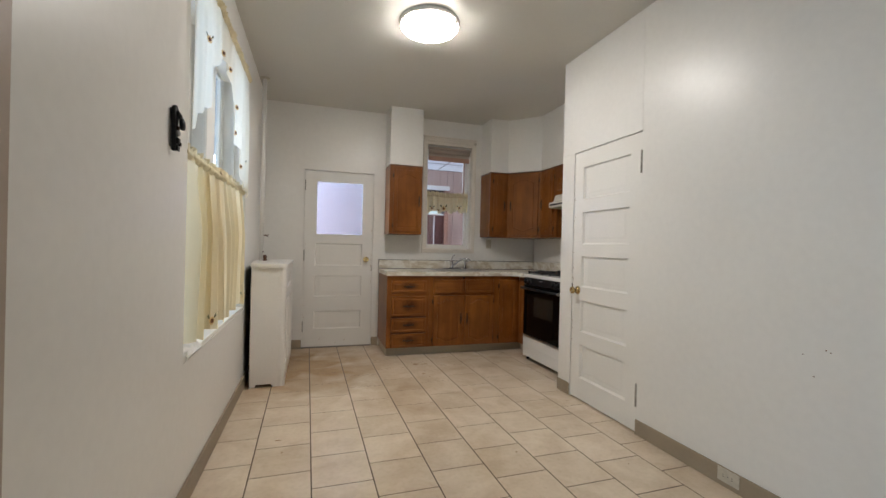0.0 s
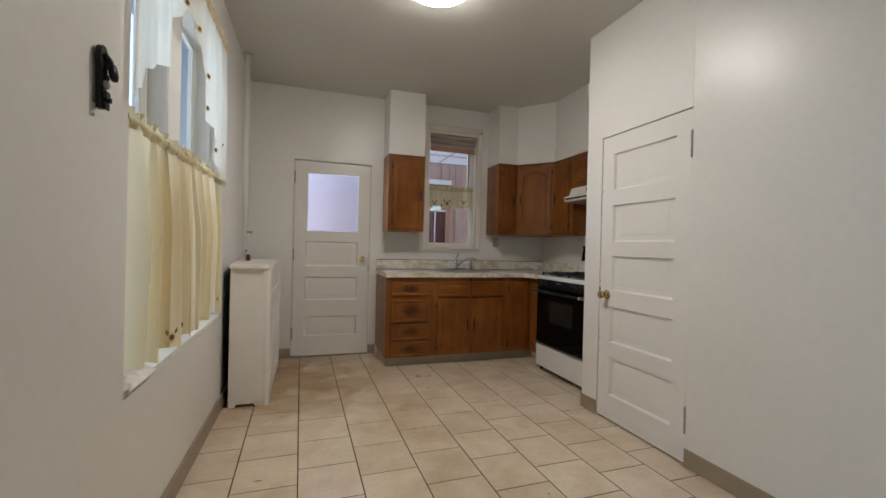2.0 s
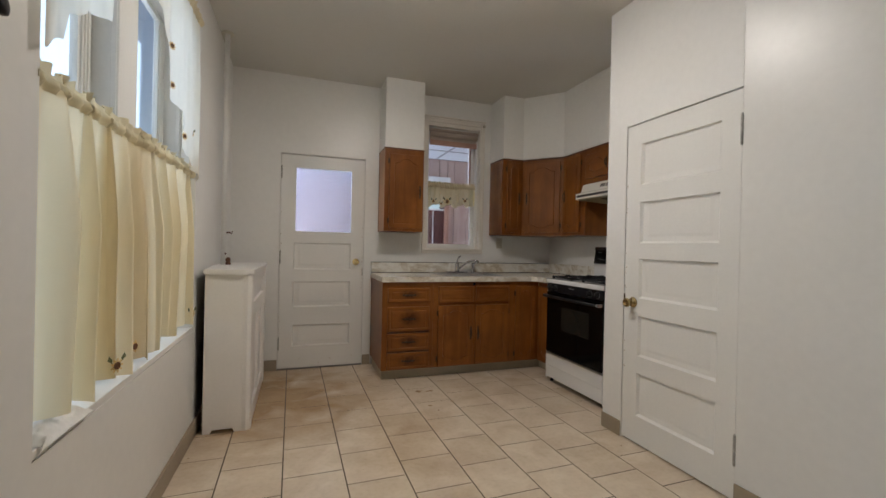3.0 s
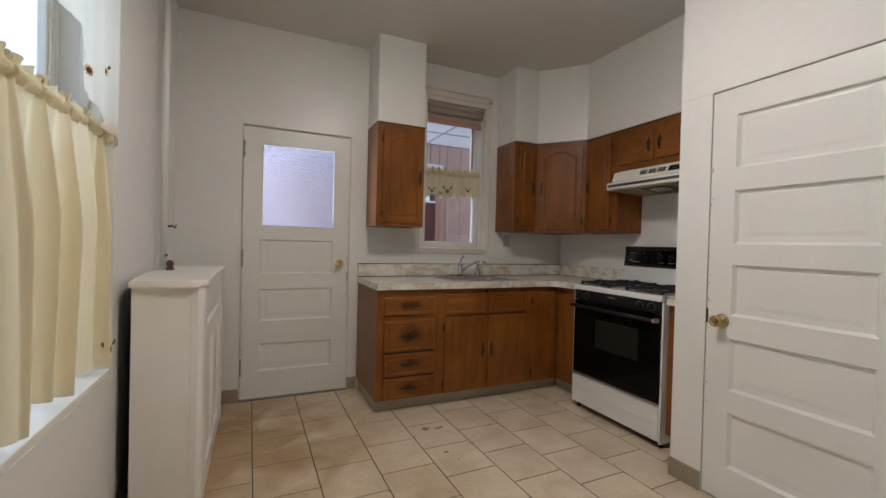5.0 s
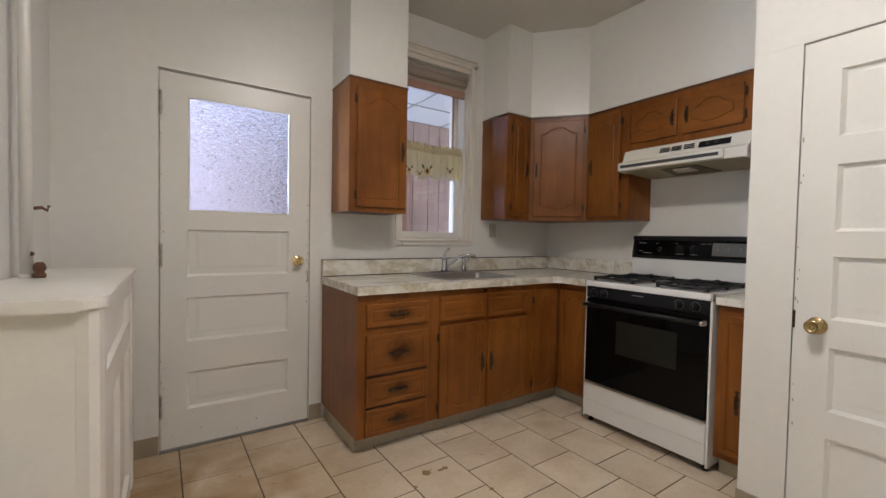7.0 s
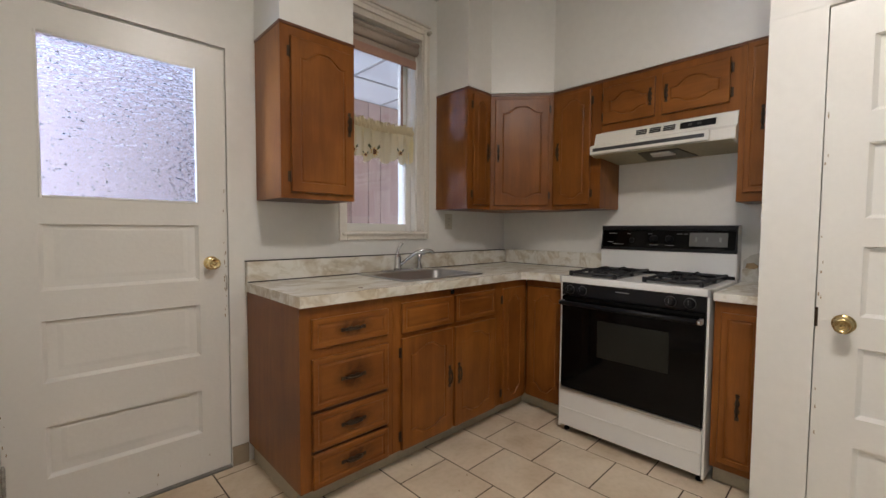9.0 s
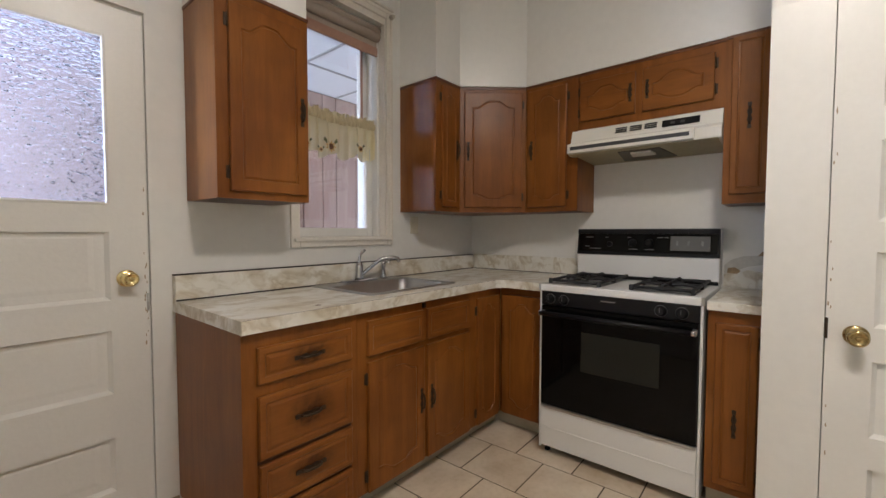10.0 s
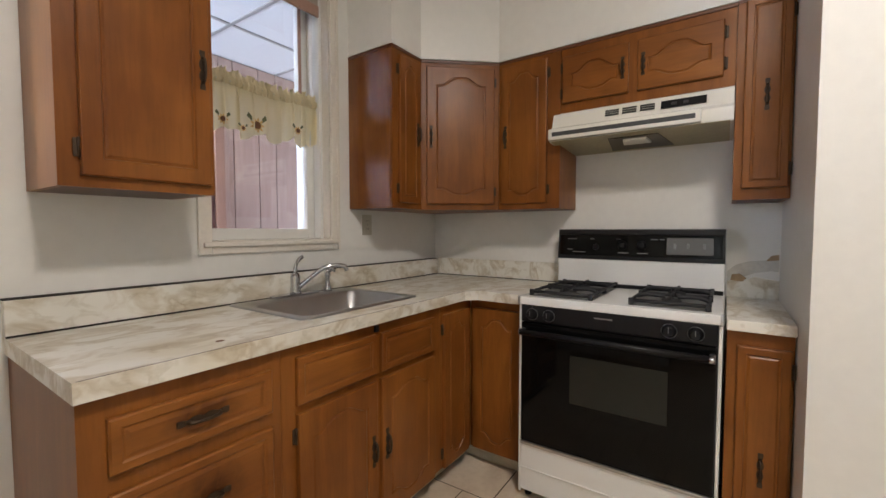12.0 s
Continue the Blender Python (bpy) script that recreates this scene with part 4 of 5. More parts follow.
HX, HY = (SX1 - SX0) / 2, (SY1 - SY0) / 2
rings = [rrect(HX + 0.034, HY + 0.045, 0.03, 0.0005, 0.02), rrect(HX + 0.033, HY + 0.044, 0.03, 0.004, 0.02), rrect(HX + 0.026, HY + 0.036, 0.03, 0.0055, 0.02), rrect(HX - 0.002, HY - 0.02, 0.06, 0.0045, -0.012), rrect(HX - 0.008, HY - 0.027, 0.06, -0.002, -0.012),
         rrect(HX - 0.018, HY - 0.035, 0.06, -0.13, -0.012), rrect(HX - 0.05, HY - 0.06, 0.06, -0.155, -0.012), rrect(0.05, 0.05, 0.045, -0.162, -0.012)]
made = [[bm.verts.new(p) for p in r] for r in rings]
for a, b in zip(made, made[1:]):
    for k in range(len(a)):
        bm.faces.new((a[k], a[(k + 1) % len(a)], b[(k + 1) % len(a)], b[k])).smooth = True
bm.faces.new(made[-1])
part("bowl", bm, STEEL, sink)
part("drain", lathe(bmesh.new(), [(0.042, -0.161), (0.042, -0.157), (0.034, -0.156), (0.028, -0.160)], pose(0, -0.012, 0), 24), CHROME, sink)

tap = thing("faucet", pose(2.165, 7.418, CT + 0.006), "chrome kitchen tap with lever, curved spout and side spray", "faucet")
bm = bmesh.new()
prism(bm, [(x, y) for x, y, z in rrect(0.125, 0.026, 0.025, 0)], 0.0, 0.010)
part("deck_plate", bm, CHROME, tap)
part("tap_body", lathe(bmesh.new(), [(0.026, 0.010), (0.024, 0.02), (0.021, 0.05), (0.022, 0.085), (0.018, 0.10), (0.008, 0.106)], None, 24), CHROME, tap)
part("lever", tube(bmesh.new(), curve_pts([(0, 0, 0.10), (0.004, 0.004, 0.13), (0.016, -0.002, 0.160), (0.034, -0.01, 0.178)], 5), [0.009] * 5 + [0.008] * 5 + [0.0085] * 6, 10), CHROME, tap)
part("spout", tube(bmesh.new(), curve_pts([(0.008, -0.01, 0.035), (0.05, -0.035, 0.075), (0.10, -0.07, 0.120), (0.15, -0.10, 0.132), (0.185, -0.12, 0.125), (0.192, -0.125, 0.105)], 6), 0.0105, 12), CHROME, tap)
spray = thing("side_spray", pose(2.345, 7.415, CT + 0.006), "chrome side spray standing in the sink deck", "faucet")
part("spray_base", lathe(bmesh.new(), [(0.022, 0), (0.02, 0.012), (0.012, 0.03), (0.011, 0.06), (0.015, 0.075), (0.014, 0.10), (0.006, 0.108)], None, 20), CHROME, spray)
part("nozzle", tube(bmesh.new(), [(0, 0, 0.095), (0.012, -0.02, 0.105), (0.02, -0.035, 0.100)], 0.010, 12), CHROME, spray)


# ---- stove ----
stove = thing("gas_stove", face_pose(2.737, 6.577, 0, -90), "white and black freestanding gas stove with dark glass oven door", "stove")
SW = 0.765
part("side_panel", box(0, 0.03, -0.62, 0.012, 0.898, 0, 0.003), ENAMEL, stove)
part("side_panel", box(SW - 0.012, 0.03, -0.62, SW, 0.898, 0, 0.003), ENAMEL, stove)
part("body", box(0.013, 0.035, -0.615, SW - 0.013, 0.888, -0.03), BLACKM, stove)
dr = part("drawer_front", box(0.013, 0.045, -0.03, SW - 0.013, 0.262, 0.004, 0.005), ENAMEL, stove, "white storage drawer")
part("lip", box(0.013, 0.148, 0.004, SW - 0.013, 0.156, 0.008, 0.002), ENAMEL, dr)
od = part("oven_door", box(0.015, 0.278, -0.03, SW - 0.015, 0.822, 0.012, 0.006), BLACK, stove, "black glass oven door")
part("oven_trim", box(0.015, 0.262, -0.01, SW - 0.015, 0.277, 0.014, 0.003), STEEL, od, "steel trim strip")
part("window_pane", box(0.235, 0.50, 0.0122, 0.60, 0.705, 0.0136), OVENW, od, "dark smoked oven window")
hd = part("door_handle", tube(bmesh.new(), [(0.025, 0.785, 0.050), (SW - 0.025, 0.785, 0.050)], 0.013, 14, 1.0), BLACKM, od, "black bar handle")
for x in (0.028, SW - 0.028):
    part("bracket", box(x - 0.009, 0.772, 0.012, x + 0.009, 0.798, 0.056, 0.003), STEEL, hd, "steel handle bracket")
part("end_cap", lathe(bmesh.new(), [(0.0142, 0), (0.0142, 0.014), (0.010, 0.017)], pose(SW - 0.038, 0.785, 0.050, 0, 90, 0), 16), CHROME, hd, "chrome end cap")
cp = part("control_panel", box(0.013, 0.825, -0.03, SW - 0.013, 0.900, 0.008, 0.004), BLACKM, stove)
part("plate", box(0.33, 0.872, 0.008, 0.40, 0.877, 0.009), STEEL, cp, "small pale bar")
for x in (0.065, 0.14, 0.60, 0.685):
    kn = part("knob", lathe(bmesh.new(), [(0.024, 0), (0.024, 0.004), (0.019, 0.007), (0.018, 0.024), (0.015, 0.028)], pose(x, 0.860, 0.0085), 24), BLACKM, cp)
    part("ring", lathe(bmesh.new(), [(0.0270, 0.0), (0.0270, 0.0018), (0.0255, 0.0018), (0.0255, 0.0)], pose(x, 0.860, 0.0083), 28), STEELD, cp, "thin grey ring")
    part("pointer", box(x - 0.0012, 0.856, 0.0366, x + 0.0012, 0.878, 0.0385, 0.0005), STEELD, kn)
ct = part("cooktop", box(-0.002, 0.899, -0.545, SW + 0.002, 0.936, 0.010, 0.006), ENAMEL, stove, "white enamel cooktop")
for cx in (0.175, SW - 0.175):
    part("burner_well", box(cx - 0.135, 0.936, -0.50, cx + 0.135, 0.9385, -0.035, 0.002), STEELD, ct, "dark burner well")
    for cz in (-0.15, -0.385):
        up = Matrix.Translation((cx, 0.9385, cz)) @ Matrix.Rotation(radians(-90), 4, "X")
        bn = part("burner", lathe(bmesh.new(), [(0.055, 0), (0.05, 0.004), (0.036, 0.006), (0.036, 0.014), (0.030, 0.018), (0.006, 0.019)], up, 24), IRON, ct)
    g = bmesh.new()
    z0, z1, xa, xb, hh = -0.50, -0.035, cx - 0.13, cx + 0.13, 0.964
    mid = (z0 + z1) / 2
    for a, b in (((xa, z0), (xb, z0)), ((xa, z1), (xb, z1)), ((xa, z0), (xa, z1)), ((xb, z0), (xb, z1)), ((xa, mid), (xb, mid))):
        tube(g, [(a[0], hh - 0.008, a[1]), (b[0], hh - 0.008, b[1])], 0.0072, 6)
    for cz in (-0.15, -0.385):
        for dx, dz in ((1, 0), (-1, 0), (0, 1), (0, -1)):
            ex, ez = cx + dx * 0.13, cz + dz * 0.115
            tube(g, curve_pts([(ex, hh - 0.008, ez), (cx + dx * 0.09, hh + 0.004, cz + dz * 0.085), (cx + dx * 0.022, hh, cz + dz * 0.022)], 3), 0.0072, 6)
    for x in (xa, xb):
        for z in (z0, mid, z1):
            bx(g, x - 0.009, 0.9385, z - 0.009, x + 0.009, hh + 0.002, z + 0.009, 0.002, 1)
    part("grate", g, IRON, ct, "black cast-iron grate")
for x in (-0.0035, SW - 0.0085):
    part("corner_cap", box(x, 0.900, -0.035, x + 0.012, 0.9375, 0.0125, 0.003), STEEL, ct, "worn steel corner cap")
part("dark_strip", box(0.004, 0.9365, -0.5145, SW - 0.004, 0.956, -0.508, 0.001), BLACKM, stove)
bgd = part("backguard", box(0.0, 0.937, -0.60, SW, 1.080, -0.515, 0.006), ENAMEL, stove, "white backguard")
g = bmesh.new()
prism(g, [(-0.60, 1.080), (-0.512, 1.080), (-0.535, 1.232), (-0.60, 1.232)], 0.0, SW, Matrix(((0, 0, 1, 0), (0, 1, 0, 0), (1, 0, 0, 0), (0, 0, 0, 1))))
bp = part("control_board", g, BLACKM, bgd, "black control board with clock")
tilt = math.degrees(math.atan2(0.023, 0.152))
fm = Matrix.Translation((0, 1.080, -0.512)) @ Matrix.Rotation(radians(-tilt), 4, "X")
part("glass_strip", box(0.01, 0.02, 0.0008, SW - 0.01, 0.13, 0.003, 0.001), BLACK, bp, "", fm)
part("display", box(0.53, 0.035, 0.0035, 0.72, 0.115, 0.005, 0.001), DISPM, bp, "grey display plate", fm)
part("cap", box(0.0, 0.128, 0.0008, SW, 0.156, 0.010, 0.003), BLACKM, bp, "", fm)
for x in (0.565, 0.62, 0.685):
    part("button", box(x - 0.005, 0.062, 0.005, x + 0.005, 0.088, 0.010, 0.002), STEELD, bp, "", fm)
for x in (0.33, 0.42):
    part("knob", lathe(bmesh.new(), [(0.024, 0), (0.022, 0.004), (0.017, 0.006), (0.016, 0.018), (0.012, 0.021)], fm @ pose(x, 0.075, 0.0035), 24), BLACKM, bp)
part("knob", lathe(bmesh.new(), [(0.016, 0), (0.014, 0.008), (0.010, 0.010)], fm @ pose(0.20, 0.065, 0.0035), 20), BLACKM, bp)
for x, y, w in ((0.05, 0.105, 0.05), (0.05, 0.048, 0.03), (0.08, 0.035, 0.07), (0.17, 0.105, 0.02), (0.30, 0.105, 0.02), (0.31, 0.035, 0.05), (0.40, 0.035, 0.05), (0.46, 0.105, 0.03), (0.50, 0.105, 0.02)):
    part("marking", box(x, y, 0.0035, x + w, y + 0.004, 0.0042), STEELD, bp, "small pale print bar", fm)
part("side_trim", box(SW - 0.0005, 0.94, -0.60, SW + 0.003, 1.234, -0.525, 0.001), STEEL, bgd)
part("seam_strip", box(0.0, 1.232, -0.601, SW, 1.238, -0.533, 0.002), STEELD, bgd)
for x in (0.03, SW - 0.03):
    for z in (-0.05, -0.58):
        part("foot", lathe(bmesh.new(), [(0.016, 0), (0.016, 0.01), (0.01, 0.014), (0.01, 0.036)], Matrix.Translation((x, 0, z)) @ Matrix.Rotation(radians(-90), 4, "X"), 14), BLACKM, stove)

# ---- range hood ----
hood = thing("range_hood", face_pose(3.09, 6.553, 1.60, -90), "cream enamel range hood with vent slots and dark switch panel", "range hood")
HW = 0.755
g = bmesh.new()
prof = [(-0.275, 0.222), (-0.004, 0.222), (0.002, 0.215), (0.026, 0.147), (0.040, 0.138), (0.056, 0.128), (0.060, 0.120), (0.060, 0.076), (0.056, 0.070), (0.03, 0.067), (-0.275, 0.050)]
prism(g, prof, 0.0, HW, Matrix(((0, 0, 1, 0), (0, 1, 0, 0), (1, 0, 0, 0), (0, 0, 0, 1))))
part("hood_shell", g, HOODM, hood)
lip = part("lip", box(0.0, 0.074, 0.0605, 0.645, 0.130, 0.086, 0.006), HOODM, hood)
part("vent", box(0.020, 0.092, 0.0852, 0.625, 0.112, 0.0875, 0.001), DARKG, lip, "dark long vent slot")
fm = Matrix.Translation((0, 0.180, 0.0172)) @ Matrix.Rotation(-math.atan2(0.028, 0.070), 4, "X")
for k in range(3):
    g = bmesh.new()
    for r in range(3):
        bx(g, 0.255 + k * 0.075, -0.012 + r * 0.012, 0.0, 0.315 + k * 0.075, -0.006 + r * 0.012, 0.004)
    part("vent_slot", g, DARKG, hood, "dark vent slots", fm)
sw = part("switch_panel", box(0.49, -0.018, 0.0, 0.66, 0.020, 0.004, 0.001), BLACKM, hood, "dark switch panel", fm)
for x in (0.54, 0.585):
    part("switch", box(x - 0.010, -0.008, 0.004, x + 0.010, 0.006, 0.008, 0.002), DARKG, sw)
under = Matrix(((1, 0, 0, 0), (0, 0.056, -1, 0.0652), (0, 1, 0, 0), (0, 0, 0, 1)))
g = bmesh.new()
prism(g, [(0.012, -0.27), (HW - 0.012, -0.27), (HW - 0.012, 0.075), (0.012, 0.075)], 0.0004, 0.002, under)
# sheet in a darker olive than the hood shell
part("underside", g, UNDERM, hood, "olive underside")
g = bmesh.new()
prism(g, [(0.24, -0.22), (0.52, -0.22), (0.48, 0.02), (0.27, 0.02)], 0.0022, 0.007, under)
part("filter", g, FILTER, hood, "dark greasy filter frame")
g = bmesh.new()
prism(g, [(0.32, -0.09), (0.44, -0.09), (0.43, -0.005), (0.33, -0.005)], 0.0072, 0.016, under)
part("lens", g, HOODM, hood, "milky light lens")

# ---- radiator cover, pipe ----
RY0, RY1 = 6.205, 7.27
rad = thing("radiator_cover", pose(0.15, (RY0 + RY1) / 2, 0), "tall cream-painted radiator cover with rounded top edge, under a heating pipe", "radiator cover")
ox, oy = 0.15, (RY0 + RY1) / 2


def rb(x0, y0, z0, x1, y1, z1, b=0.003):
    return box(x0 - ox, y0 - oy, z0, x1 - ox, y1 - oy, z1, b)


bm = bmesh.new()
prism(bm, [(0.018, 0), (0.060, 0), (0.070, 0.022), (0.185, 0.022), (0.198, 0), (0.235, 0), (0.235, 0.997), (0.018, 0.997)], 0, 0.018,
      Matrix(((1, 0, 0, -ox), (0, 0, -1, RY0 + 0.018 - oy), (0, 1, 0, 0), (0, 0, 0, 1))))
part("side_panel", bm, CREAMP, rad)
bm = bmesh.new()
pts = [(0.2355, 0.0), (0.262, -0.004), (0.282, 0.006), (0.290, 0.026), (0.290, 0.075), (0.2355, 0.075)]
prism(bm, [(x - ox, RY0 + y - oy) for x, y in pts], 0.0, 0.997)
part("corner_post", bm, CREAMP, rad)
part("corner_post", rb(0.2355, RY1 - 0.075, 0.0, 0.290, RY1, 0.997), CREAMP, rad)
bm = slab((RY0 + 0.076, RY1 - 0.076), (0.0, 0.997), [(RY0 + 0.13, 0.10, (RY0 + RY1) / 2 - 0.03, 0.70), ((RY0 + RY1) / 2 + 0.03, 0.10, RY1 - 0.13, 0.70), (RY0 + 0.13, 0.80, RY1 - 0.13, 0.92)],
          lambda u, v, d: (0.284 - d - ox, u - oy, v), 0.02)
part("front_frame", bm, CREAMP, rad)
part("front_panel", rb(0.255, RY0 + 0.08, 0.06, 0.266, RY1 - 0.08, 0.96, 0.001), CREAMP, rad)
bm = bmesh.new()
o = [(0.010, RY0 - 0.014), (0.20, RY0 - 0.022)] + [(0.230 + 0.070 * math.sin(radians(a)), RY0 + 0.048 - 0.070 * math.cos(radians(a))) for a in range(0, 91, 10)] + [(0.300, RY1 + 0.01), (-0.030, RY1 + 0.01), (-0.030, RY0 + 0.5)]
faces = prism(bm, [(x - ox, y - oy) for x, y in o], 0.998, 1.030)
bmesh.ops.bevel(bm, geom=[e for e in bm.edges if abs(e.verts[0].co.z - e.verts[1].co.z) < 1e-5], offset=0.005, segments=2, affect="EDGES")
part("top", bm, CREAMP, rad)
part("back_leg", rb(0.000, RY1 - 0.02, 0.0, 0.2355, RY1, 0.997), CREAMP, rad)
core = thing("radiator", pose(0.10, (RY0 + RY1) / 2, 0), "dark radiator hidden in the shadow behind its cover", "radiator")
part("radiator_core", box(-0.10, -0.45, 0.05, 0.08, 0.45, 0.90, 0.02), IRON, core)
for y in (-0.4, 0.4):
    part("foot", box(-0.06, y - 0.03, 0, 0.06, y + 0.03, 0.049, 0.005), IRON, core)

pipe = thing("heating_pipe", pose(0.014, 6.86, 1.031), "white-painted vertical heating pipe standing on the radiator cover", "pipe")
part("pipe_tube", lathe(bmesh.new(), [(0.0185, 0), (0.0185, CZ - 1.032)], None, 20), PAINT, pipe)
part("collar", lathe(bmesh.new(), [(0.042, CZ - 1.044), (0.046, CZ - 1.038), (0.044, CZ - 1.0315)], None, 24), BISQUE, pipe, "flat ceiling collar")
part("clip", lathe(bmesh.new(), [(0.021, 0.0), (0.022, 0.008), (0.0195, 0.014)], None, 20), PAINT, pipe)
cork = thing("pipe_stub", pose(0.052, 6.835, 1.031), "rusty brown broken pipe stub on the radiator cover", "pipe")
part("stub", lathe(bmesh.new(), [(0.017, 0), (0.019, 0.012), (0.012, 0.02), (0.018, 0.03), (0.017, 0.045), (0.009, 0.055)], None, 12), RUST, cork)
st = thing("wall_hook", pose(0.036, 6.85, 1.275), "small rusty metal hook on the pipe", "hook")
part("hook", tube(bmesh.new(), [(0, 0, 0), (0.02, 0, 0.004), (0.035, 0, -0.006), (0.04, 0, 0.012)], 0.006, 8), RUST, st)


stub = thing("pipe_plug", pose(0.028, 6.842, 1.115, 0, 90, 0), "tiny rusty plug in the side of the heating pipe", "pipe")
part("plug", lathe(bmesh.new(), [(0.007, 0), (0.008, 0.004), (0.004, 0.010)], None, 10), RUST, stub)


# ---- curtains ----
def cloth(parent, name, y0, y1, top, low, x, folds, amp, label="", n=120, rows=26, seed=0, side=None, material=None, gather=0.012, axis="y"):
    """Hanging cloth from y0 to y1 with folds; top and low give the heights along it. Returns a function that gives places on it."""
    rng = random.Random(seed)
    ph = [rng.uniform(0, 6.28) for _ in range(6)]

    def at(s, r):
        z = top(s) * (1 - r) + low(s) * r
        w = 0.25 + 0.75 * min(1, r * 2.5)
        f = math.sin(s * folds * 6.283 + ph[0] + 1.1 * math.sin(s * 9 + ph[1]) + 0.25 * r * math.sin(s * 14 + ph[4])) + 0.45 * math.sin(s * folds * 14.1 + ph[2]) * (1 - 0.5 * r) + 0.3 * math.sin(s * 5 + r * 2.5 + ph[3])
        d = amp * w * math.copysign(abs(f) ** 0.75, f) * 0.55
        pos = y0 + (y1 - y0) * s + 0.35 * amp * math.cos(s * folds * 6.283 + ph[0])
        return (x + d, pos, z) if axis == "y" else (pos, x - d, z)

    bm = bmesh.new()
    g = [[bm.verts.new(at(i / n, r / rows)) for r in range(rows + 1)] for i in range(n + 1)]
    for i in range(n):
        for r in range(rows):
            bm.faces.new((g[i][r], g[i + 1][r], g[i + 1][r + 1], g[i][r + 1])).smooth = True
    c = part(name, bm, material or CLOTH, parent, label)
    # gathered heading on the rod
    bm = bmesh.new()
    m = n * 2
    g = []
    for i in range(m + 1):
        s = i / m
        px, py, pz = at(s, 0)
        row = []
        for k, (dz, w) in enumerate(((-0.022, 0.4), (-0.008, 1.0), (0.008, 1.0), (0.020, 0.5), (0.040, 1.0 + 0.5 * math.sin(s * 37)))):
            d = gather * w * math.sin(s * folds * 4.3 * 6.283 + k * 0.7) + (0.012 if k in (1, 2) else 0.004)
            z = pz + dz + (0.009 * math.sin(s * folds * 3.1 * 6.283) if k == 4 else 0)
            row.append(bm.verts.new((x + d, py, z) if axis == "y" else (px, x - d, z)))
        g.append(row)
    for i in range(m):
        for k in range(4):
            bm.faces.new((g[i][k], g[i + 1][k], g[i + 1][k + 1], g[i][k + 1])).smooth = True
    part("heading", bm, CLOTHD, c)
    return c, at


def flower(parent, p, r, face, leaves=True):
    """A sewn sunflower: petals round a brown eye, on cloth at p, facing along face."""
    m = Matrix.Translation(p) @ Vector(face).to_track_quat("Z", "Y").to_matrix().to_4x4()
    bm = bmesh.new()
    pts = [(r * (1.0 + 0.28 * math.cos(9 * a)) * math.cos(a), r * (1.0 + 0.28 * math.cos(9 * a)) * math.sin(a)) for a in [2 * math.pi * k / 54 for k in range(54)]]
    prism(bm, pts, 0, 0.0015)
    f = part("flower", bm, PETAL, parent, "yellow sewn sunflower with brown eye", m)
    bm = bmesh.new()
    prism(bm, [(r * 0.62 * math.cos(a), r * 0.62 * math.sin(a)) for a in [2 * math.pi * k / 16 for k in range(16)]], 0.0016, 0.003)
    part("flower_eye", bm, BROWNC, f)
    for s in (-1, 1) if leaves else ():
        bm = bmesh.new()
        prism(bm, [(s * r * 0.9, r * 0.5), (s * r * 1.8, r * 1.2), (s * r * 1.5, r * 1.9), (s * r * 0.9, r * 1.2)], 0, 0.0012)
        part("leaf", bm, LEAFC, f)


def lerp_fn(pts):
    def f(s):
        for (a, u), (b, v) in zip(pts, pts[1:]):
            if s <= b:
                t = (s - a) / (b - a)
                t = t * t * (3 - 2 * t)
                return u + (v - u) * t
        return pts[-1][1]
    return f


def rod(parent, a, b, r=0.005):
    part("curtain_rod", tube(bmesh.new(), [a, b], r, 10), BISQUE, parent, "thin cream curtain rod")


CXL = -0.056
c1 = thing("cafe_curtain", pose(0, 0, 0), "cream cotton cafe curtain with sewn sunflowers beside the window mullion", "curtain")
_, at1 = cloth(c1, "curtain_cloth", 4.575, 5.31, lambda s: 1.595, lambda s: 0.715 + 0.035 * max(0, 1 - 4 * s) - 0.015 * math.sin(s * 19), CXL, 5.2, 0.074, seed=7)
rod(c1, (CXL, 4.572, 1.595), (CXL, 5.25, 1.603))
for s, r in ((0.05, 0.97), (0.56, 0.95), (0.88, 0.94)):
    flower(c1, Vector(at1(s, r)) + Vector((0.008, 0, 0)), 0.020, (1, -0.45, 0))
c2 = thing("cafe_curtain", pose(0, 0, 0), "narrower cream cafe curtain with sewn sunflowers near the radiator cover", "curtain")
_, at2 = cloth(c2, "curtain_cloth", 5.30, 6.145, lambda s: 1.603, lambda s: 0.735 - 0.02 * math.sin(s * 15), CXL, 5.4, 0.074, seed=9)
rod(c2, (CXL, 5.26, 1.603), (CXL, 6.158, 1.61))
for s, r in ((0.45, 0.95), (0.76, 0.94), (0.94, 0.93)):
    flower(c2, Vector(at2(s, r)) + Vector((0.008, 0, 0)), 0.020, (1, -0.45, 0))
VX = -0.020
v1 = thing("valance", pose(0, 0, 0), "long cream cotton swag valance with sewn sunflowers above cafe curtains", "curtain")
low = lerp_fn([(0, 1.65), (0.07, 1.72), (0.08, 1.80), (0.15, 1.84), (0.16, 1.87), (0.225, 1.89), (0.25, 2.12), (0.40, 2.27), (0.50, 2.25), (0.555, 2.22), (0.57, 2.11), (0.60, 1.98), (0.645, 1.93), (0.655, 1.88), (0.74, 1.86), (0.75, 1.79), (0.79, 1.76), (0.80, 1.69), (0.84, 1.66), (0.86, 1.62), (0.95, 1.60), (1, 1.56)])
_, at3 = cloth(v1, "curtain_cloth", 4.545, 6.13, lambda s: 2.50, low, VX, 8.0, 0.024, n=240, seed=12, material=SHEER)
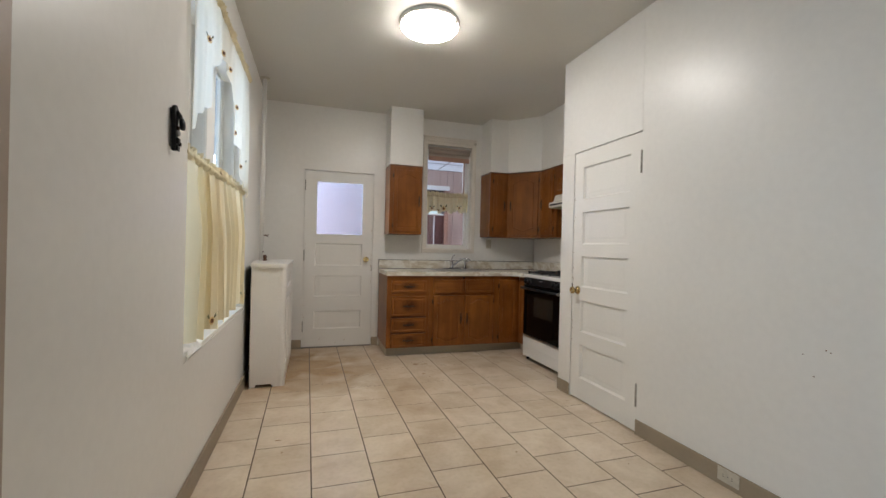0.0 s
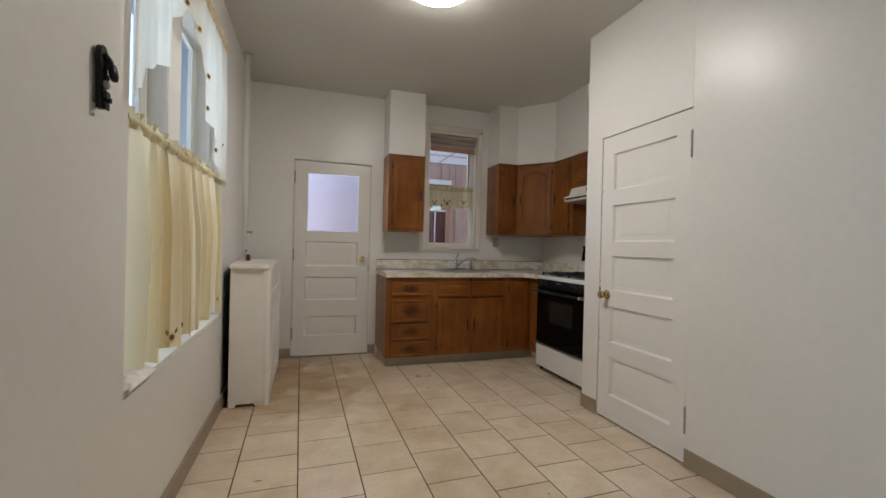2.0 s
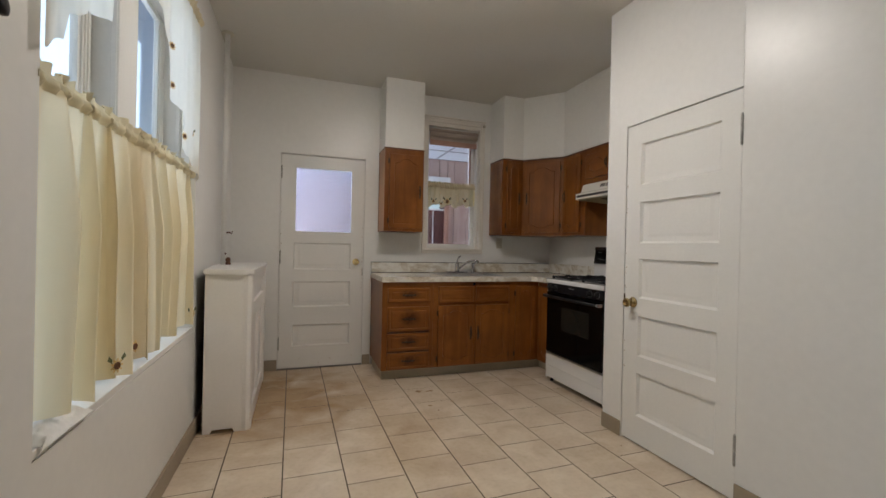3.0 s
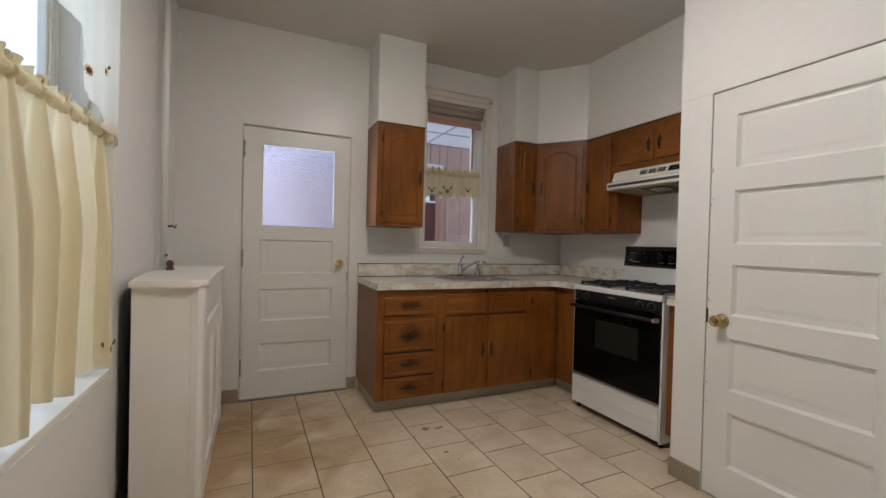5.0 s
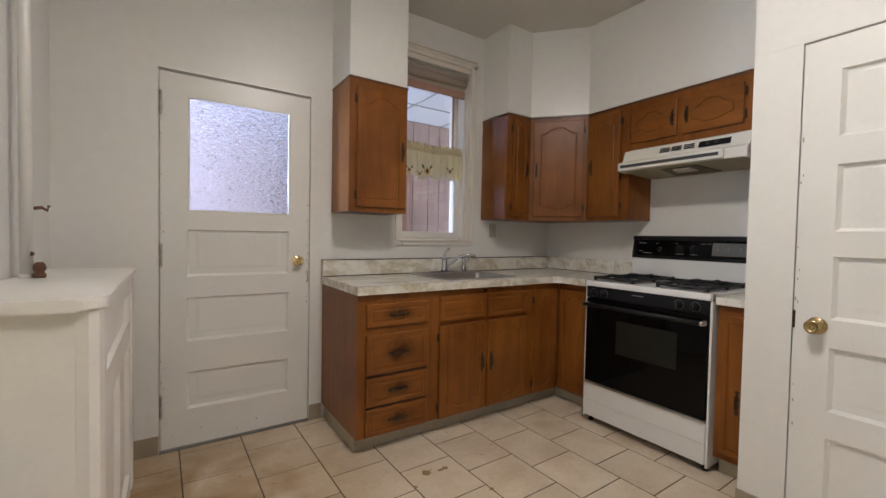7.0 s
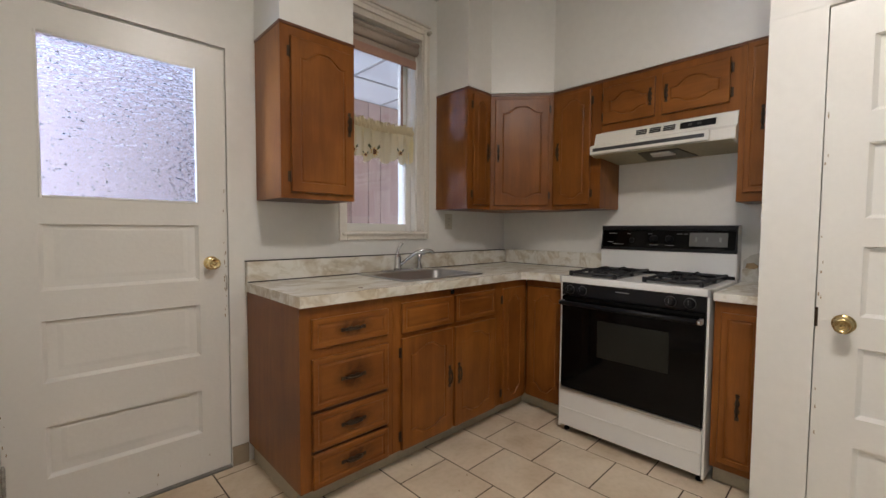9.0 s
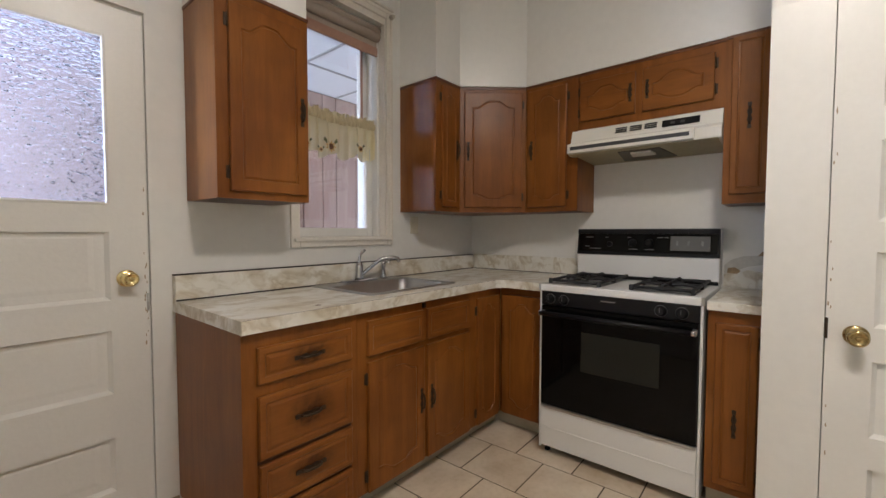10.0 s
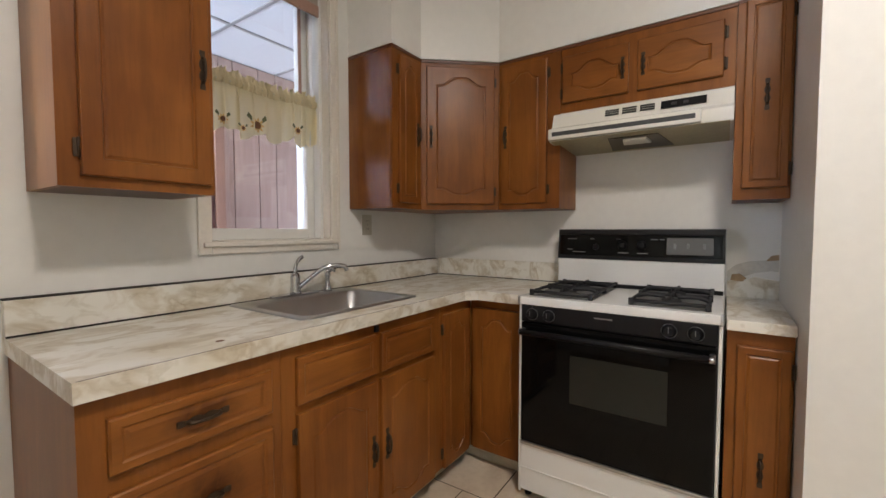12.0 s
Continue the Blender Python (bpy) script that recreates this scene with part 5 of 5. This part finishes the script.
rod(v1, (VX, 4.59, 2.50), (VX, 6.12, 2.50))
for y in (4.60, 6.11):
    part("bracket", box(WX - 0.0005, y - 0.006, 2.494, VX + 0.010, y + 0.006, 2.506, 0.001), BISQUE, v1)
for s, r in ((0.135, 0.48), (0.33, 0.82), (0.53, 0.80), (0.585, 0.92), (0.66, 0.90), (0.80, 0.92), (0.90, 0.78)):
    flower(v1, Vector(at3(s, r)) + Vector((0.010, 0, 0)), 0.0155, (1, -0.5, 0), r < 0.80)
v2 = thing("valance", pose(0, 0, 0), "short cream ruffled valance with sunflowers hanging across the sink window", "curtain")
_, at4 = cloth(v2, "curtain_cloth", 1.868, 2.415, lambda s: 1.872 + 0.006 * math.sin(s * 9), lambda s: 1.655 + 0.016 * s - 0.016 * math.sin(s * 22 + 1) - 0.010 * math.sin(s * 47), NY + 0.085, 8.0, 0.030, seed=3, axis="x", n=160, rows=16, material=VALC)
rod(v2, (1.86, NY + 0.085, 1.872), (2.43, NY + 0.085, 1.872))
for s, r, q in ((0.42, 0.80, 0.027), (0.80, 0.76, 0.017), (0.29, 0.83, 0.012), (0.10, 0.84, 0.018)):
    flower(v2, Vector(at4(s, r)) + Vector((0, -0.027, 0)), q, (0, -1, 0))

# ---- small fittings ----
opener = thing("can_opener", pose(WX, 4.345, 1.638) @ Matrix.Diagonal((0.60, 0.95, 0.88, 1)), "black wall-mounted can opener on a metal bracket beside the window", "can opener")
part("bracket", box(0, -0.020, -0.085, 0.007, 0.020, 0.085, 0.003), GREYT, opener, "grey metal wall bracket")
bm = bmesh.new()
lobe = [(0.040 * math.cos(radians(a)), 0.062 + 0.040 * math.sin(radians(a))) for a in range(-20, 201, 20)]
prism(bm, [(-0.022, -0.100), (0.018, -0.100), (0.020, 0.0), (0.030, 0.030)] + lobe + [(-0.030, 0.030), (-0.020, 0.0)], 0.008, 0.034, Matrix(((0, 0, 1, 0), (0.62, 0, 0, 0), (0, 1, 0, 0), (0, 0, 0, 1))))
bmesh.ops.bevel(bm, geom=bm.edges[:], offset=0.003, segments=1, affect="EDGES")
part("body", bm, BLACKM, opener)
part("knob", lathe(bmesh.new(), [(0.012, 0), (0.024, 0.004), (0.028, 0.014), (0.027, 0.026), (0.018, 0.032), (0.006, 0.034)], pose(0.040, 0.016, 0.022, 0, 80, 20), 24), BLACKM, opener)
part("lever", tube(bmesh.new(), [(0.030, 0.0, 0.070), (0.048, 0.012, 0.055), (0.052, 0.016, 0.030)], [0.015, 0.013, 0.009], 12), BLACKM, opener)
part("gear", lathe(bmesh.new(), [(0.014, 0), (0.015, 0.005), (0.012, 0.016)], pose(0.034, 0.0, -0.022, 0, 90, 0), 16), STEELD, opener, "grey toothed wheel")
part("blade", lathe(bmesh.new(), [(0.009, 0), (0.010, 0.010), (0.004, 0.014)], pose(0.034, 0.006, 0.002, 0, 90, 0), 14), BRASSD, opener)
part("jaw", box(0.034, -0.014, -0.070, 0.052, 0.014, -0.044, 0.004), BLACKM, opener)
part("jaw", box(0.034, -0.010, -0.100, 0.046, 0.020, -0.076, 0.003), BLACKM, opener)
part("lug", box(0.034, 0.006, -0.076, 0.056, 0.018, -0.060, 0.002), BLACKM, opener)


def outlet(m, label, w=0.072, h=0.115):
    o = thing("wall_outlet", m, label, "outlet")
    part("plate", box(-w / 2, -h / 2, 0, w / 2, h / 2, 0.005, 0.002), OUTLETM, o)
    n = 0
    for s in (-1, 1):
        k = part("socket", lathe(bmesh.new(), [(0.017, 0.0052), (0.0165, 0.007)], pose(0, s * h * 0.2, 0), 20), OUTLETM, o)
        for dx in (-0.006, 0.006):
            part("slot", box(dx - 0.001, s * h * 0.2 - 0.004, 0.0071, dx + 0.001, s * h * 0.2 + 0.005, 0.0076), GAP, k)
    part("screw", lathe(bmesh.new(), [(0.003, 0.005), (0.0025, 0.0065)], None, 10), STEELD, o)
    return o


outlet(face_pose(2.70, NY, 1.262, 0), "cream double wall outlet above the worktop under the wall cabinets")
outlet(face_pose(PX - 0.008, 4.055, 0.062, -90) @ pose(0, 0, 0, 0, 0, 90), "paint-spattered cream outlet set in the baseboard", 0.07, 0.115)

structure("door_casing", box(WX, 3.325, 0, WX + 0.006, 3.455, 2.15, 0.002), CASING)
structure("door_casing", box(WX, 2.265, 0, WX + 0.006, 2.395, 2.15, 0.002), CASING)
structure("door_casing", box(WX, 2.395, 2.065, WX + 0.006, 3.325, 2.15, 0.002), CASING)

bm = bmesh.new()
g = []
for i in range(49):
    row = []
    for j in range(21):
        u, v = i / 48, j / 20
        e = min(1, 6 * min(u, 1 - u), 4 * min(v, 1 - v))
        f = noise.noise(Vector((u * 5.2, v * 1.7, 3))) + 0.5 * abs(noise.noise(Vector((u * 13, v * 4, 7))))
        row.append(bm.verts.new((WX - 0.072 + 0.092 * v, 4.592 + 0.24 * u - 0.034 * max(0, (v - 0.88) / 0.12) * (1 - u), 0.6835 + e * (0.016 + 0.040 * max(0, f + 0.15) * (1 - 0.5 * u)))))
    g.append(row)
for i in range(48):
    for j in range(20):
        bm.faces.new((g[i][j], g[i + 1][j], g[i + 1][j + 1], g[i][j + 1])).smooth = True
lump = thing("crumpled_rag", pose(0, 0, 0), "crumpled white rag lying on the window sill under the curtain", "rag")
part("rag_cloth", bm, PLASTER, lump)
bm = bmesh.new()
for y, z in ((3.741, 0.770), (3.699, 0.684), (3.656, 0.806), (3.64, 0.80)):
    bx(bm, PX - 0.0008, y - 0.003, z - 0.002, PX - 0.0001, y + 0.003, z + 0.002)
structure("nail_hole", bm, BROWNC)


def chips(parent, x0, x1, z0, z1, count, seed, y):
    """Worn spots where paint has chipped to the dark undercoat."""
    rng = random.Random(seed)
    for i in range(count):
        bm = bmesh.new()
        cx, cz, r = rng.uniform(x0, x1), rng.uniform(z0, z1), rng.uniform(0.0015, 0.004)
        q = [rng.uniform(0.6, 1.3) for _ in range(9)]
        prism(bm, [(cx + r * 0.6 * q[k] * math.cos(0.698 * k), cz + r * 2.2 * q[k] * math.sin(0.698 * k)) for k in range(9)], 0, 0.0006,
              Matrix(((1, 0, 0, 0), (0, 0, -1, y), (0, 1, 0, 0), (0, 0, 0, 1))))
        part("paint_chip", bm, TANP, parent, "brown chipped paint spot")


chips(bd, 0.768, 0.780, 0.75, 1.45, 16, 3, -0.0002)
chips(bd, 0.003, 0.016, 0.20, 1.95, 12, 4, -0.0002)
chips(bd, 0.05, 0.74, 0.03, 0.10, 7, 5, -0.0002)
chips(pd, 0.004, 0.014, 0.45, 1.7, 12, 6, -0.0002)

# ---- marks on the floor and worktop ----
def spot(bm, x, y, z, rx, ry, seed):
    rng = random.Random(seed)
    pts = []
    for k in range(18):
        a = 2 * math.pi * k / 18
        q = 1 + rng.uniform(-0.28, 0.28)
        pts.append((x + rx * q * math.cos(a), y + ry * q * math.sin(a)))
    prism(bm, pts, z, z + 0.0006)


for i, (x, y, rx, ry) in enumerate(STAINS):
    bm = bmesh.new()
    spot(bm, x, y, 0.0003, rx, ry, i)
    structure("stain", bm, STAINM).parent = floor
rng = random.Random(5)
bm = bmesh.new()
for i in range(26):
    spot(bm, rng.uniform(0.0, 2.5), rng.uniform(3.2, 7.2), 0.0003, rng.uniform(0.002, 0.006), rng.uniform(0.002, 0.006), 50 + i)
d = part("debris", bm, BROWNC)
tagged(d, "scattered brown crumbs on the tiled floor", "debris", "", "stuff")
bm = bmesh.new()
spot(bm, 1.583, 6.945, 0.0, 0.011, 0.009, 77)
part("stain", bm, BROWNC, top, "brown burn mark", pose(0, 0, CT - CB + 0.0003))

# ---- floor tiles ----
PX_T, PY_T, JOINT, TT, SKEW = 0.306, 0.3148, 0.0060, 0.008, 0.0145
shapes = {}


def tile_mesh(w, d):
    key = (round(w, 3), round(d, 3))
    if key not in shapes:
        bm = bmesh.new()
        e = 0.0012
        lo = [bm.verts.new(p) for p in ((0, 0, -TT), (w, 0, -TT), (w, d, -TT), (0, d, -TT))]
        mi = [bm.verts.new(p) for p in ((0, 0, -e), (w, 0, -e), (w, d, -e), (0, d, -e))]
        hi = [bm.verts.new(p) for p in ((e, e, 0), (w - e, e, 0), (w - e, d - e, 0), (e, d - e, 0))]
        for a, b in ((lo, mi), (mi, hi)):
            for k in range(4):
                bm.faces.new((a[k], a[(k + 1) % 4], b[(k + 1) % 4], b[k]))
        bm.faces.new(hi)
        me = bpy.data.meshes.new("tile")
        bm.to_mesh(me)
        bm.free()
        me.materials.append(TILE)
        shapes[key] = me
    return shapes[key]


def lay(x0, y0, x1, y1):
    """One tile; the joints run slightly askew to the walls."""
    if x1 - x0 > 0.012 and y1 - y0 > 0.012:
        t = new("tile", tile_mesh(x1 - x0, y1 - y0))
        t.location = (x0 - SKEW * (y0 - 4.8), y0, 0)
        t.rotation_euler = (0, 0, SKEW)
        t.parent = floor
        t["kind"] = "structure"


for c in range(-2, 12):
    xa, xb = 0.211 + PX_T * c + JOINT / 2, 0.211 + PX_T * (c + 1) - JOINT / 2
    xa, xb = max(xa, WX - 0.04), min(xb, EX + 0.03)
    shift = 4.919 if c % 2 else 4.773
    for r in range(-14, 10):
        ya, yb = shift + PY_T * r + JOINT / 2, shift + PY_T * (r + 1) - JOINT / 2
        ya, yb = max(ya, SY - 0.03), min(yb, NY + 0.03)
        if ya >= yb:
            continue
        edge = PX + 0.03
        if yb > PY:
            lay(xa, ya, xb, yb)
        elif xa < edge:
            lay(xa, ya, min(xb, edge), yb)

ground = structure("ground", box(-400, -400, -0.9, 400, 400, -0.7), PORCHF)
